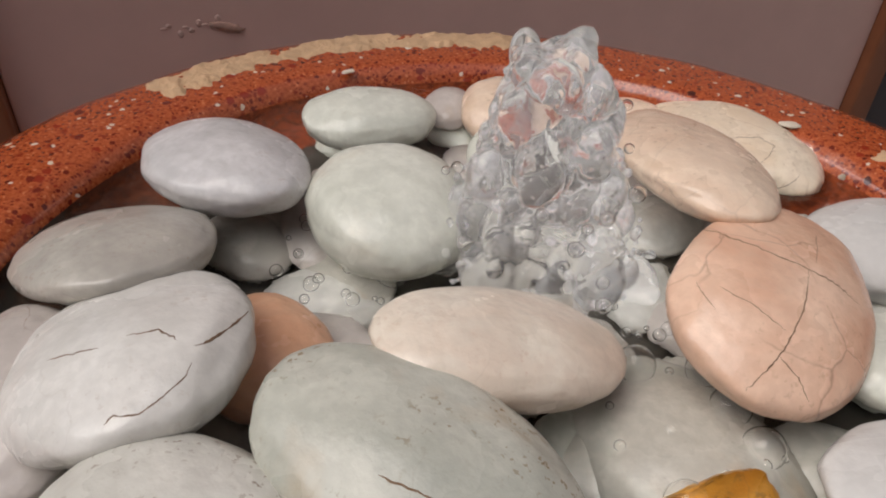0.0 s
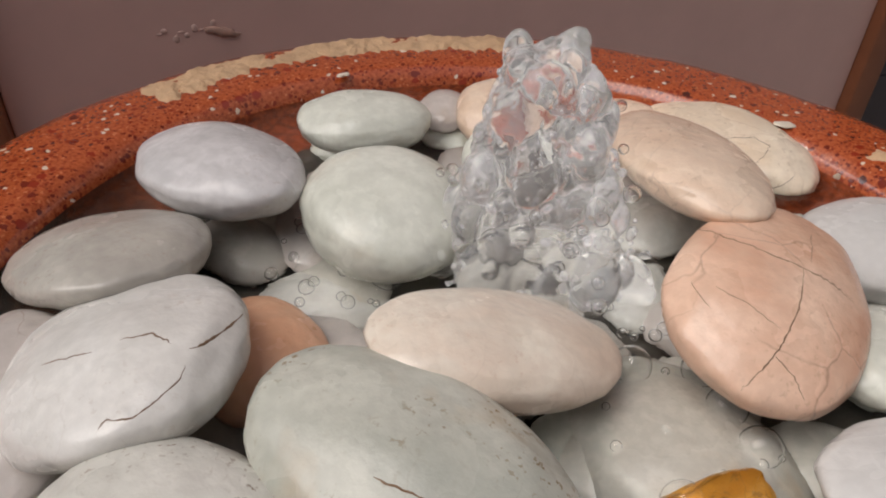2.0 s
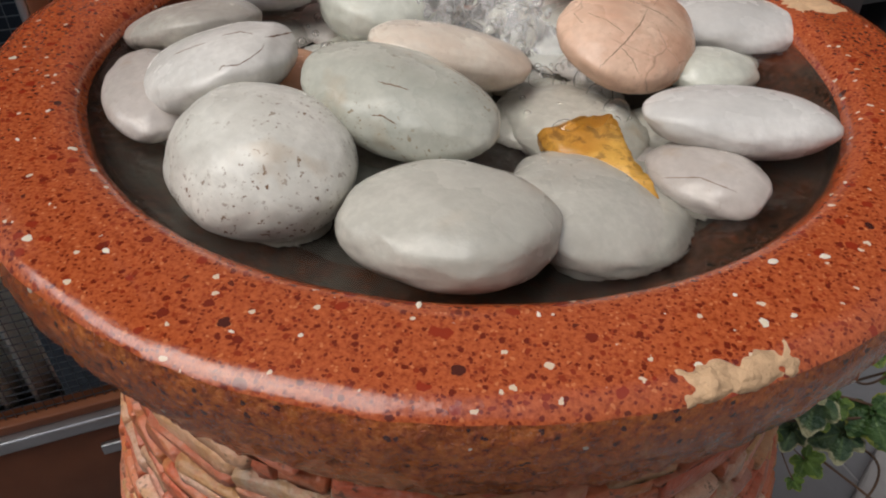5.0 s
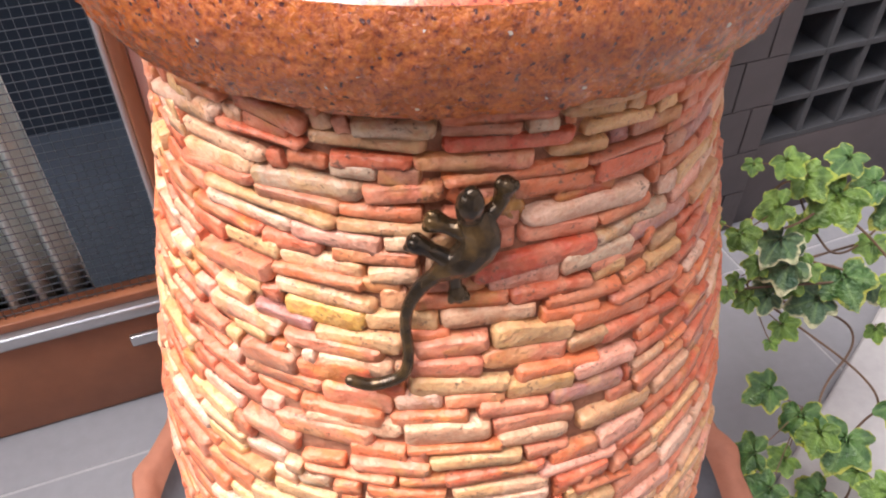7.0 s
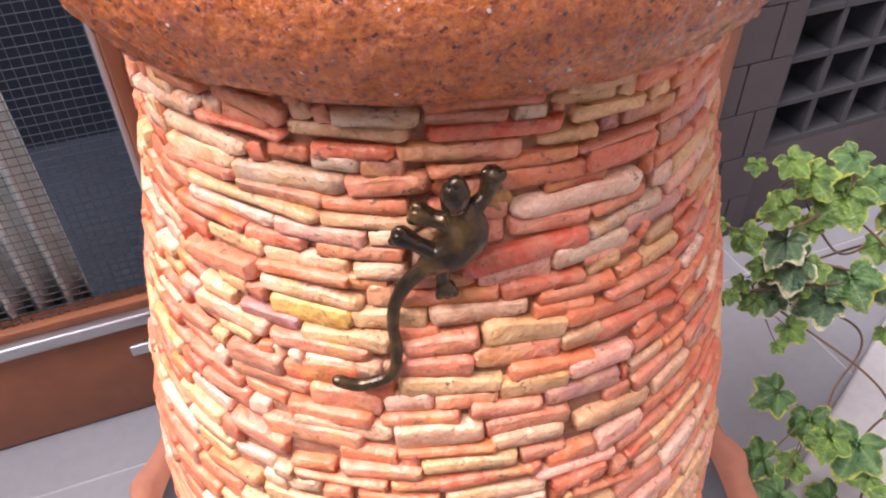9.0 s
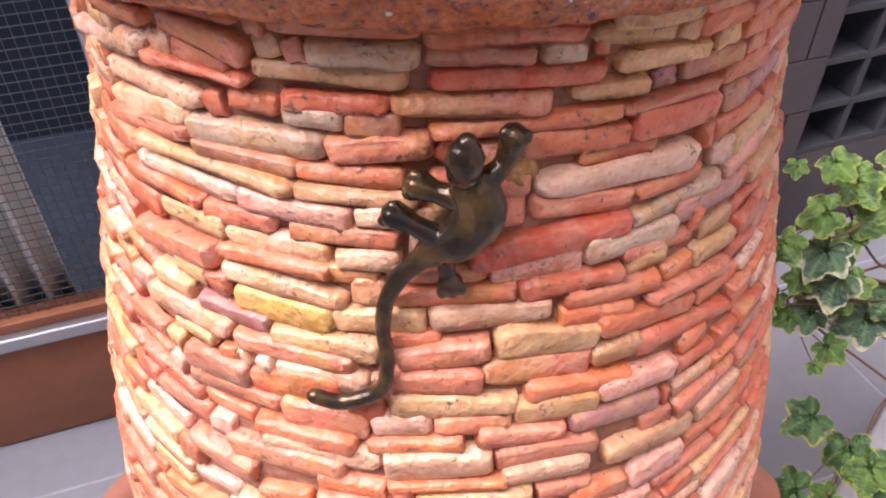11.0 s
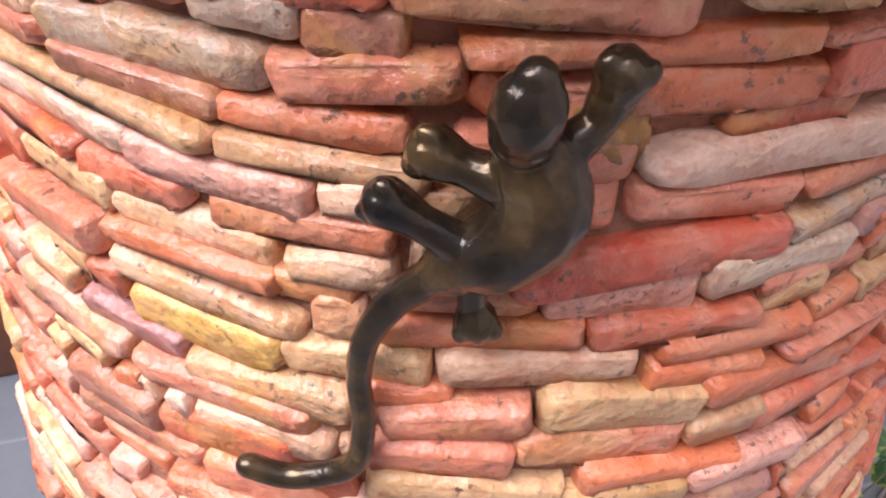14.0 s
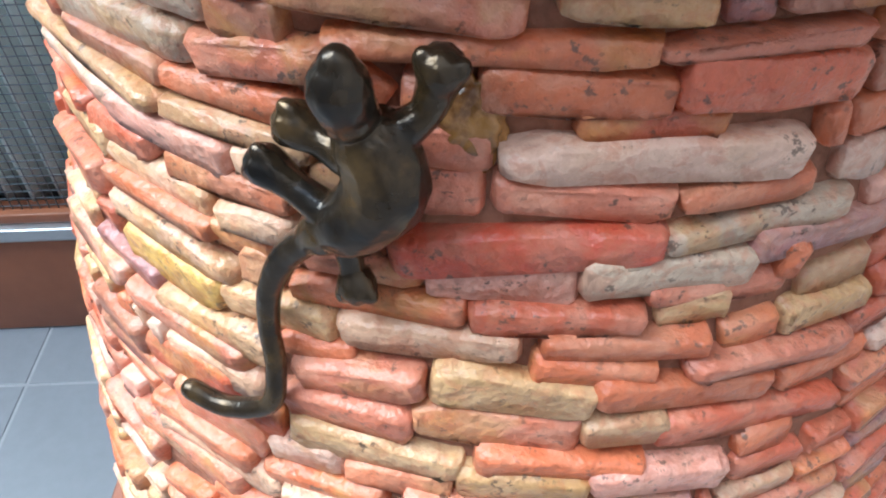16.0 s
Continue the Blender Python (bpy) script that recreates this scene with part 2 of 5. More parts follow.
def brick_mat(name, tone=None, island=False):
    k = Mat(name, 0.55)
    co = k.t.nodes.new("ShaderNodeNewGeometry").outputs["Position"]      # grain at real size, whatever the stone's length
    if island:
        src = k.t.nodes.new("ShaderNodeNewGeometry").outputs["Random Per Island"]
    else:
        src = k.t.nodes.new("ShaderNodeObjectInfo").outputs["Random"]
    if tone is None:
        keys = "rosrtsoycspbosrwoscm"
        c = k.ramp(src, [(i / len(keys), BRICK_TONES[q]) for i, q in enumerate(keys)], "CONSTANT")
    else:
        a, b = tuple(v * 0.86 for v in tone), tuple(min(1, v * 1.12) for v in tone)
        c = k.ramp(src, [(0.0, a), (1.0, b)])
    s1, s2 = 60.0, 260.0
    pick = k.node("ShaderNodeMath")
    pick.operation = "FRACT"
    k.link(k.math("MULTIPLY", src, 37.0), pick.inputs[0])
    pick = pick.outputs[0]
    # ochre clouds on some stones, pale worn patches and brick-red clouds on most
    ochre = k.math("MULTIPLY", k.ramp(k.noise(co, 42.0, 4.0, 0.6, 0.5), [(0.48, (0, 0, 0)), (0.62, (1, 1, 1))]), k.ramp(pick, [(0.45, (0, 0, 0)), (0.55, (0.75, 0.75, 0.75))]))
    c = k.mix(k.math("MULTIPLY", ochre, 0.75), c, (0.62, 0.32, 0.085))
    c = k.mix(k.math("MULTIPLY", k.ramp(k.noise(co, s1, 4.0, 0.6, 0.4), [(0.46, (0, 0, 0)), (0.60, (1, 1, 1))]), 0.24), c, (0.78, 0.54, 0.36))
    c = k.mix(k.math("MULTIPLY", k.ramp(k.noise(co, s1 * 2.6, 5.0, 0.7, 0.7), [(0.50, (0, 0, 0)), (0.58, (1, 1, 1))]), 0.30), c, (0.56, 0.14, 0.05))
    grain = k.noise(co, 420.0, 3.0, 0.6)
    c = k.mix(k.math("MULTIPLY", k.ramp(grain, [(0.40, (1, 1, 1)), (0.56, (0, 0, 0))]), 0.16), c, (0.30, 0.11, 0.06))
    gate = k.ramp(k.noise(co, 75.0, 2.0), [(0.46, (0, 0, 0)), (0.58, (1, 1, 1))])
    speck = k.math("MULTIPLY", k.ramp(k.noise(co, 360.0, 3.0, 0.65), [(0.36, (1, 1, 1)), (0.42, (0, 0, 0))]), gate)
    c = k.mix(k.math("MULTIPLY", speck, 0.8), c, (0.13, 0.075, 0.05))
    k.colour(k.mix(1.0, c, (0.84, 0.82, 0.81), "MULTIPLY"))
    k.bump(k.noise(co, 65.0, 3.0, 0.5), 0.0065, 0.75)
    k.bump(speck, 0.0007, -0.5)
    k.bump(grain, 0.0013, 0.6)
    k.rough(k.noise(co, s1), 0.24, 0.50)
    return k.m


def water_mat(name, tint=(0.93, 0.97, 0.97), ripple=0.0, foam=0.0):
    k = Mat(name, 0.0)
    k.colour(tint)
    k.b.inputs["Transmission Weight"].default_value = 1.0 - foam
    k.b.inputs["IOR"].default_value = 1.33
    k.b.inputs["Roughness"].default_value = 0.02
    if foam:        # tiny bubbles scatter light in streaks
        co = k.coords()
        f = k.ramp(k.noise(co, 130.0, 4.0, 0.6, 1.2), [(0.35, (1.0 - foam * 0.4,) * 3), (0.62, (1.0 - foam,) * 3)])
        k.link(f, k.b.inputs["Transmission Weight"])
    if ripple:
        co = k.coords()
        k.bump(k.noise(co, 70.0, 3.0, 0.5, 0.8), 0.004, ripple)
    return k.m


M_TERRAZZO = terrazzo()
M_INNER_WALL = inner_wall_mat()
M_ROUGH = rough_terrazzo()
M_PATCH = plain("cream_mortar", (0.55, 0.36, 0.21), 0.75, var=0.25, scale=160.0, bump=0.003)
M_BOWL = plain("dark_wet_bowl", (0.080, 0.072, 0.060), 0.25, var=0.6, scale=120.0, bump=0.001)
M_MORTAR = plain("brown_mortar", (0.27, 0.115, 0.065), 0.85, var=0.4, scale=200.0, bump=0.002)
M_WALL = plain("mauve_render", (0.62, 0.41, 0.36), 0.6, var=0.06, scale=30.0, bump=0.0006)
M_WOOD = plain("red_brown_wood", (0.245, 0.088, 0.040), 0.42, var=0.22, scale=25.0, bump=0.0005)
M_METAL = plain("aluminium_track", (0.496, 0.496, 0.504), 0.32, 0.9, var=0.08, scale=60.0)
M_FLOOR = plain("grey_porcelain_tile", (0.190, 0.192, 0.208), 0.5, var=0.08, scale=60.0, bump=0.0004)
M_GROUT = plain("pale_grout", (0.288, 0.288, 0.296), 0.85, var=0.15, scale=200.0)
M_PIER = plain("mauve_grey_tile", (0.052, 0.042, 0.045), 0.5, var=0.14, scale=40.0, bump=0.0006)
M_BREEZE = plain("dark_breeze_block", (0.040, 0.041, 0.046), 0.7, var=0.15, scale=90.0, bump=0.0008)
# near-black blue: an unlit interior's shade put into the colour
M_SHADE = plain("dark_interior", (0.03, 0.042, 0.062), 0.8, var=0.3, scale=8.0)
M_SCREEN = plain("charcoal_fly_screen", (0.12, 0.15, 0.18), 0.55, var=0.1)
M_CURTAIN = plain("pale_green_curtain", (0.78, 0.86, 0.83), 0.8, var=0.12, scale=60.0)
M_TERRACOTTA = plain("terracotta", (0.304, 0.120, 0.072), 0.7, var=0.18, scale=70.0, bump=0.001)
M_PLANTER = plain("pale_concrete", (0.35, 0.345, 0.345), 0.75, var=0.12, scale=60.0, bump=0.001)


# ---------------------------------------------------------------- mesh kit
def obj(name, bm, material, parent=None, label="", smooth=True):
    me = bpy.data.meshes.new(name)
    bm.to_mesh(me)
    bm.free()
    if smooth:
        me.polygons.foreach_set("use_smooth", [True] * len(me.polygons))
    if material:
        me.materials.append(material)
    ob = new(name, me)
    if parent:
        ob.parent = parent
    if label:
        ob["label"] = label
    return ob


def part(name, bm, material, parent, label="", smooth=True):
    return obj(name, bm, material, parent, label, smooth)


def box(bm, x0, x1, y0, y1, z0, z1, m=None, bevel=0.0):
    r = bmesh.ops.create_cube(bm, size=1.0)
    vs = r["verts"]
    for v in vs:
        v.co = Vector(((x0 + x1) / 2 + v.co.x * (x1 - x0), (y0 + y1) / 2 + v.co.y * (y1 - y0), (z0 + z1) / 2 + v.co.z * (z1 - z0)))
    if bevel:
        es = list({e for v in vs for e in v.link_edges})
        b = bmesh.ops.bevel(bm, geom=es, offset=bevel, segments=2, affect="EDGES", profile=0.6)
        vs = list({v for f in b["faces"] for v in f.verts} | {v for v in vs if v.is_valid})
    if m is not None:
        bmesh.ops.transform(bm, matrix=m, verts=vs)
    return vs


def lathe(bm, prof, n=160, wave=None):
    """Surface of revolution round z of (radius, height) pairs; wave(a, r, z) may move a point."""
    rings = []
    for r, z in prof:
        ring = []
        for i in range(n):
            a = 2 * math.pi * i / n
            rr, zz = wave(a, r, z) if wave else (r, z)
            ring.append(bm.verts.new((rr * math.cos(a), rr * math.sin(a), zz)))
        rings.append(ring)
    for a, b in zip(rings, rings[1:]):
        for i in range(n):
            j = (i + 1) % n
            bm.faces.new((a[i], a[j], b[j], b[i]))
    return rings


# the door and wall line: a vertical plane turned from the x axis
WALL = Matrix.Translation((-0.1902, 0.3314, 0)) @ Matrix.Rotation(radians(29.85), 4, "Z")   # local x along the wall, -y towards the fountain

# ---------------------------------------------------------------- setting
bm = bmesh.new()
box(bm, -30, 30, -30, 30, -0.2, -0.0012)
ground = tagged(obj("ground", bm, M_GROUT, smooth=False), "pale grey grout bed under the paving tiles", "ground", kind="structure")
pave = tagged(new("pavement"), "large grey porcelain floor tiles with pale joints", "floor", kind="structure")
TILE = WALL @ Matrix.Translation((-0.545, -0.091, 0))
bm = bmesh.new()
box(bm, 0.002, 0.598, 0.002, 0.298, -0.008, 0.0, None, 0.0012)
tile_mesh = bpy.data.meshes.new("tile")
bm.to_mesh(tile_mesh)
bm.free()
tile_mesh.materials.append(M_FLOOR)
for i in range(-4, 5):
    for j in range(-8, 6):
        t = new("tile", tile_mesh)
        t.parent = pave
        t.matrix_world = TILE @ Matrix.Translation((i * 0.6, j * 0.3, 0))

# mauve door leaf or panel behind the fountain, between wooden jambs
bm = bmesh.new()
box(bm, -0.1865, 0.5575, 0.0, 0.04, 0.0, 2.3, WALL, 0.002)
wall_panel = tagged(obj("wall_panel", bm, M_WALL, smooth=False), "mauve painted wall panel with a small chipped scar", "wall", kind="structure")
for u0, u1, nm in ((-0.203, -0.187, "door_jamb"), (0.558, 0.586, "door_jamb")):
    bm = bmesh.new()
    box(bm, u0, u1, -0.012, 0.05, 0.0, 2.3, WALL, 0.003)
    tagged(obj(nm, bm, M_WOOD), "narrow red-brown wooden jamb beside the mauve wall", "door jamb", kind="structure")

# scar in the wall paint
bm = bmesh.new()
bmesh.ops.create_icosphere(bm, subdivisions=3, radius=1.0)
for v in bm.verts:
    v.co = Vector((v.co.x * 0.011 * (1 + 0.4 * noise.noise(v.co * 2)), v.co.y * 0.0016, v.co.z * 0.0032 * (1 + 0.5 * noise.noise(v.co * 3)) - v.co.x * 0.003))
scar = part("paint_scar", bm, plain("bare_plaster", (0.40, 0.24, 0.19), 0.8, var=0.4, scale=300.0), wall_panel, "chipped scar in the paint")
scar.matrix_world = WALL @ Matrix.Translation((-0.041, -0.0005, 0.704))
bm = bmesh.new()
for i in range(9):
    x = -0.082 + i * 0.0045 + 0.003 * noise.noise(Vector((i * 1.7, 0, 0)))
    z = 0.706 + 0.010 * noise.noise(Vector((i * 2.3, 4, 0)))
    bmesh.ops.create_icosphere(bm, subdivisions=2, radius=1.0, matrix=WALL @ Matrix.Translation((x, 0, z)) @ Matrix.Diagonal((0.0022, 0.0006, 0.0008 + 0.001 * (i % 3), 1)))
tagged(part("paint_scratches", bm, plain("scuffed_paint", (0.55, 0.37, 0.32), 0.8), wall_panel), kind="stuff")

# plain unseen walls added round the camera; their heights hold back sky light
M_UNSEEN_WALL = plain("courtyard_render", (0.38, 0.355, 0.34), 0.8, var=0.08, scale=6.0, bump=0.001)
for nm, x0, x1, y0, y1 in (("wall_south", -2.2, 1.3, -2.2, -2.05), ("wall_west", -2.35, -2.2, -2.2, 2.0), ("wall_east", 1.15, 1.3, -2.05, 0.95)):
    bm = bmesh.new()
    box(bm, x0, x1, y0, y1, 0.0, {"wall_east": 5.0, "wall_south": 3.0}.get(nm, 2.0))
    tagged(obj(nm, bm, M_UNSEEN_WALL, smooth=False), "plain unseen wall added to hold back sky light", "wall", kind="structure")
# one more added wall, out of view, closes the gap to the north
bm = bmesh.new()
box(bm, 1.272, 2.4, 0.01, 0.16, 0.0, 2.3, WALL)
tagged(obj("wall_north", bm, M_UNSEEN_WALL, smooth=False), "plain unseen wall added to hold back sky light", "wall", kind="structure")

# screen door: wooden bottom rail, metal track, fly screen, curtain in the dark room behind
door = tagged(new("screen_door"), "wooden sliding door with fly screen and metal bottom track", "door")
bm = bmesh.new()
box(bm, -1.6, -0.2035, 0.0, 0.045, 0.002, 0.163, WALL, 0.003)
rail = part("bottom_rail", bm, M_WOOD, door)
bm = bmesh.new()
box(bm, -1.6, -0.2035, -0.010, 0.03, 0.1635, 0.182, WALL, 0.004)
part("track", bm, M_METAL, door, "pale brushed metal track")
bm = bmesh.new()
box(bm, -1.6, -0.2035, 0.002, 0.03, 0.1825, 0.196, WALL, 0.002)
part("screen_bead", bm, M_WOOD, door)
bm = bmesh.new()
box(bm, -0.289, -0.240, -0.008, -0.0005, 0.113, 0.130, WALL, 0.002)
part("catch", bm, M_METAL, door, "small pale metal catch")
bm = bmesh.new()
box(bm, -0.2115, -0.2035, -0.004, 0.03, 0.197, 2.3, WALL, 0.002)
part("edge_strip", bm, M_METAL, door, "thin grey metal edge strip")
bm = bmesh.new()
for i in range(60):
    u = -0.214 - i * 0.0105
    box(bm, u - 0.0002, u + 0.0002, 0.012, 0.0135, 0.196, 1.1, WALL)
for i in range(86):
    z = 0.20 + i * 0.0105
    box(bm, -0.86, -0.213, 0.0136, 0.0146, z - 0.00045, z + 0.00045, WALL)
tagged(part("screen_mesh", bm, M_SCREEN, door, "charcoal woven fly screen"), kind="stuff")
# room surfaces carry their shade as a near-black colour
room = tagged(new("room_beyond"), "room seen through the fly screen, its shade put into the colour", "room", kind="structure")
bm = bmesh.new()
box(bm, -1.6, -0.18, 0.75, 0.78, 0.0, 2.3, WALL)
part("back_wall", bm, M_SHADE, room, smooth=False)
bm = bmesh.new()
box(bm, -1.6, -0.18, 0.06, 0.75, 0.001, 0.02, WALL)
part("room_floor", bm, M_SHADE, room, smooth=False)
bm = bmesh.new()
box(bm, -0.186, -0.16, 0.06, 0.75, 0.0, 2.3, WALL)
part("side_wall", bm, M_SHADE, room, smooth=False)
bm = bmesh.new()
box(bm, -1.6, -0.16, 0.0, 0.8, 2.31, 2.36, WALL)
part("lintel", bm, M_WALL, room, smooth=False)
bm = bmesh.new()
n = 720
prev = None
for i in range(n + 1):
    u = -1.2 + 0.885 * i / n
    y = 0.048 + 0.018 * math.copysign(abs(math.sin(i * 0.24)) ** 0.8, math.sin(i * 0.24)) + 0.004 * math.sin(i * 0.083 + 1)
    p = (bm.verts.new(WALL @ Vector((u, y, 0.03))), bm.verts.new(WALL @ Vector((u, y, 1.2))))
    if prev:
        bm.faces.new((prev[0], p[0], p[1], prev[1]))
    prev = p
curtain = tagged(obj("curtain", bm, M_CURTAIN), "pale green-grey curtain in vertical folds behind the screen", "curtain")
sol = curtain.modifiers.new("thickness", "SOLIDIFY")
sol.thickness = 0.0015

# tiled pier and breeze-block screen beyond the wall
pier = tagged(new("tiled_pier"), "mauve-grey tiled pier with thin dark joints", "pier", kind="structure")
bm = bmesh.new()
box(bm, 0.588, 0.704, 0.006, 0.30, 0.0, 2.3, WALL)
part("core", bm, M_MORTAR, pier, smooth=False)
bm = bmesh.new()
box(bm, 0.6, 0.7, 0, 0.006, 0, 0.0835, Matrix.Translation((-0.6, 0, 0)), 0.0012)
pier_mesh = bpy.data.meshes.new("tile")
bm.to_mesh(pier_mesh)
bm.free()
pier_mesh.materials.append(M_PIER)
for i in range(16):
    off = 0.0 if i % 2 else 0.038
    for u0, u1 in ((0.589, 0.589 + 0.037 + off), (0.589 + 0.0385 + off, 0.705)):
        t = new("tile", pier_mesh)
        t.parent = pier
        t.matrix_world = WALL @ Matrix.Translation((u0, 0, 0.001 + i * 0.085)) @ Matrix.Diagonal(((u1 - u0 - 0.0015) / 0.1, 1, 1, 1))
breeze = tagged(new("breeze_block_screen"), "dark grey pierced breeze-block screen wall", "screen wall", kind="structure")
bm = bmesh.new()
box(bm, 0, 0.0808, 0, 0.10, 0, 0.011, None, 0.0015)
bar_h = bpy.data.meshes.new("block_bar")
bm.to_mesh(bar_h)
bm.free()
bm = bmesh.new()
box(bm, 0, 0.012, 0.001, 0.099, 0.0112, 0.0743, None, 0.0015)
bar_v = bpy.data.meshes.new("block_web")
bm.to_mesh(bar_v)
bm.free()
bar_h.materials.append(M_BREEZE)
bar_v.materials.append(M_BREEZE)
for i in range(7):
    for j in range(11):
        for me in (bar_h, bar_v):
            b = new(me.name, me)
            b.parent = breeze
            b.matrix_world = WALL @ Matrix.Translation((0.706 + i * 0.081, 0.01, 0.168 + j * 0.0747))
bm = bmesh.new()
box(bm, 0.706, 1.27, 0.01, 0.11, 0.0, 0.1675, WALL, 0.002)
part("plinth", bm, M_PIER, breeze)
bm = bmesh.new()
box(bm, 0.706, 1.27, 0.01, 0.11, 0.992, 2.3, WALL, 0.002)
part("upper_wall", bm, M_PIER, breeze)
# sheet added behind the pierced blocks; its dark colour stands for shade
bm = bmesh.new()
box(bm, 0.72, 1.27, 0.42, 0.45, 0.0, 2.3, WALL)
part("dark_backing", bm, M_SHADE, breeze, smooth=False)

# pale concrete slab
PL = Matrix.Translation((0.423, 0.194, 0)) @ Matrix.Rotation(radians(57.5), 4, "Z")
planter = tagged(new("concrete_slab"), "pale concrete slab lying on the grey tiles", "slab")
bm = bmesh.new()
box(bm, -0.45, 0.55, -0.36, 0.0, 0.0, 0.03, PL, 0.006)
part("body", bm, M_PLANTER, planter)

# ---------------------------------------------------------------- the fountain
fountain = tagged(new("fountain"), "round water fountain with red terrazzo rim on a ledge-stone column", "fountain")

# dish under the column
bm = bmesh.new()


def scallop(a, r, z):
    k = (0.004 * math.sin(a * 26) + 0.002 * math.sin(a * 41 + 1)) if r > 0.29 else 0.0
    return r + k, z


lathe(bm, [(0.0001, 0.0), (0.22, 0.0), (0.23, 0.06), (0.27, 0.115), (0.308, 0.158), (0.318, 0.170), (0.314, 0.175), (0.294, 0.170), (0.280, 0.150), (0.20, 0.135)], 160, scallop)
part("dish", bm, M_TERRACOTTA, fountain, "terracotta dish with scalloped edge")
bm = bmesh.new()
lathe(bm, [(0.2865, 0.167), (0.281, 0.158), (0.268, 0.150), (0.235, 0.1435)], 120)
part("dish_lining", bm, plain("blue_grey_cement", (0.085, 0.093, 0.105), 0.55, var=0.3, scale=60.0, bump=0.001), fountain, "blue-grey cement inside the dish")


def col_r(z):
    return float(np.interp(RIM - z, [0.03, 0.05, 0.07, 0.10, 0.15, 0.20, 0.25, 0.30, 0.35, 0.40, 0.45, 0.55, 0.62],
                           [0.168, 0.162, 0.158, 0.1570, 0.166, 0.178, 0.1895, 0.200, 0.2090, 0.2155, 0.2205, 0.229, 0.233]))


bm = bmesh.new()
lathe(bm, [(col_r(z) - 0.0042, z) for z in [0.136 + 0.02 * i for i in range(30)]], 96)
column = part("column_core", bm, M_MORTAR, fountain)

# bowl: outer face, flat rim, inner wall, floor
bowl_knots = [(0.150, 0.7185), (0.166, 0.7195), (0.1725, 0.7235), (0.1778, 0.733), (0.1815, 0.742), (0.1843, 0.752), (0.1853, 0.760), (0.1853, 0.7655), (0.1842, 0.7697), (0.1820, 0.7719),
              (0.178, 0.7728), (0.172, 0.773), (0.158, 0.7732), (0.1515, 0.7727), (0.1480, 0.7712), (0.1455, 0.7680), (0.1445, 0.7655)]
bowl_prof = []
for (r0, z0), (r1, z1) in zip(bowl_knots, bowl_knots[1:]):      # rings every 3 mm or closer
    k = max(1, int(math.hypot(r1 - r0, z1 - z0) / 0.003))
    bowl_prof += [(r0 + (r1 - r0) * i / k, z0 + (z1 - z0) * i / k) for i in range(k)]
bowl_prof.append(bowl_knots[-1])
inner_prof = [(0.1445, 0.7655), (0.1430, 0.760), (0.1405, 0.754), (0.134, 0.7505), (0.121, 0.749)]


def uneven(a, r, z):
    k = noise.noise(Vector((math.cos(a) * 5, math.sin(a) * 5, z * 20)))
    f = noise.noise(Vector((math.cos(a) * 19, math.sin(a) * 19, z * 70)))
    amt = 1.0 if r > 0.152 else 0.6
    low = min(1.0, max(0.0, (0.763 - z) / 0.015)) if r > 0.155 else 0.0      # the underside was never polished
    g = noise.noise(Vector((math.cos(a) * 34, math.sin(a) * 34, z * 180))) + 0.6 * noise.noise(Vector((math.cos(a) * 75, math.sin(a) * 75, z * 400)))
    return r + (0.0010 * k + 0.0006 * f) * amt + 0.0016 * g * low, z + 0.0005 * k + (0.0022 * f if z < 0.735 and r > 0.155 else 0.0)


bm = bmesh.new()
lathe(bm, [p for p in bowl_prof if p[1] > 0.7655 or p[0] < 0.149 and p[1] > 0.76], 420, uneven)
bowl = part("bowl_rim", bm, M_TERRAZZO, fountain, "red-orange speckled terrazzo rim, polished and wet")
bm = bmesh.new()
cut = [i for i, p in enumerate(bowl_prof) if p[1] > 0.7655][0]
lathe(bm, bowl_prof[:cut + 1], 420, uneven)
rim_face = part("rim_face", bm, M_ROUGH, fountain, "coarse unpolished orange-red side of the rim")
bm = bmesh.new()
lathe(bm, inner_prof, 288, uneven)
part("bowl_wall", bm, M_INNER_WALL, fountain, "dark inner wall, redder on the far side")
bm = bmesh.new()
lathe(bm, [(0.122, 0.7492), (0.09, 0.749), (0.05, 0.7488), (0.0001, 0.7486)], 96)
part("bowl_floor", bm, M_BOWL, fountain, "dark wet bowl floor")


def rim_point(s):
    """Point of the rim's top and outer face by arc length from the inner edge."""
    pts = bowl_prof[::-1]
    for (r0, z0), (r1, z1) in zip(pts, pts[1:]):
        d = math.hypot(r1 - r0, z1 - z0)
        if s <= d:
            return r0 + (r1 - r0) * s / d, z0 + (z1 - z0) * s / d
        s -= d
    return pts[-1]


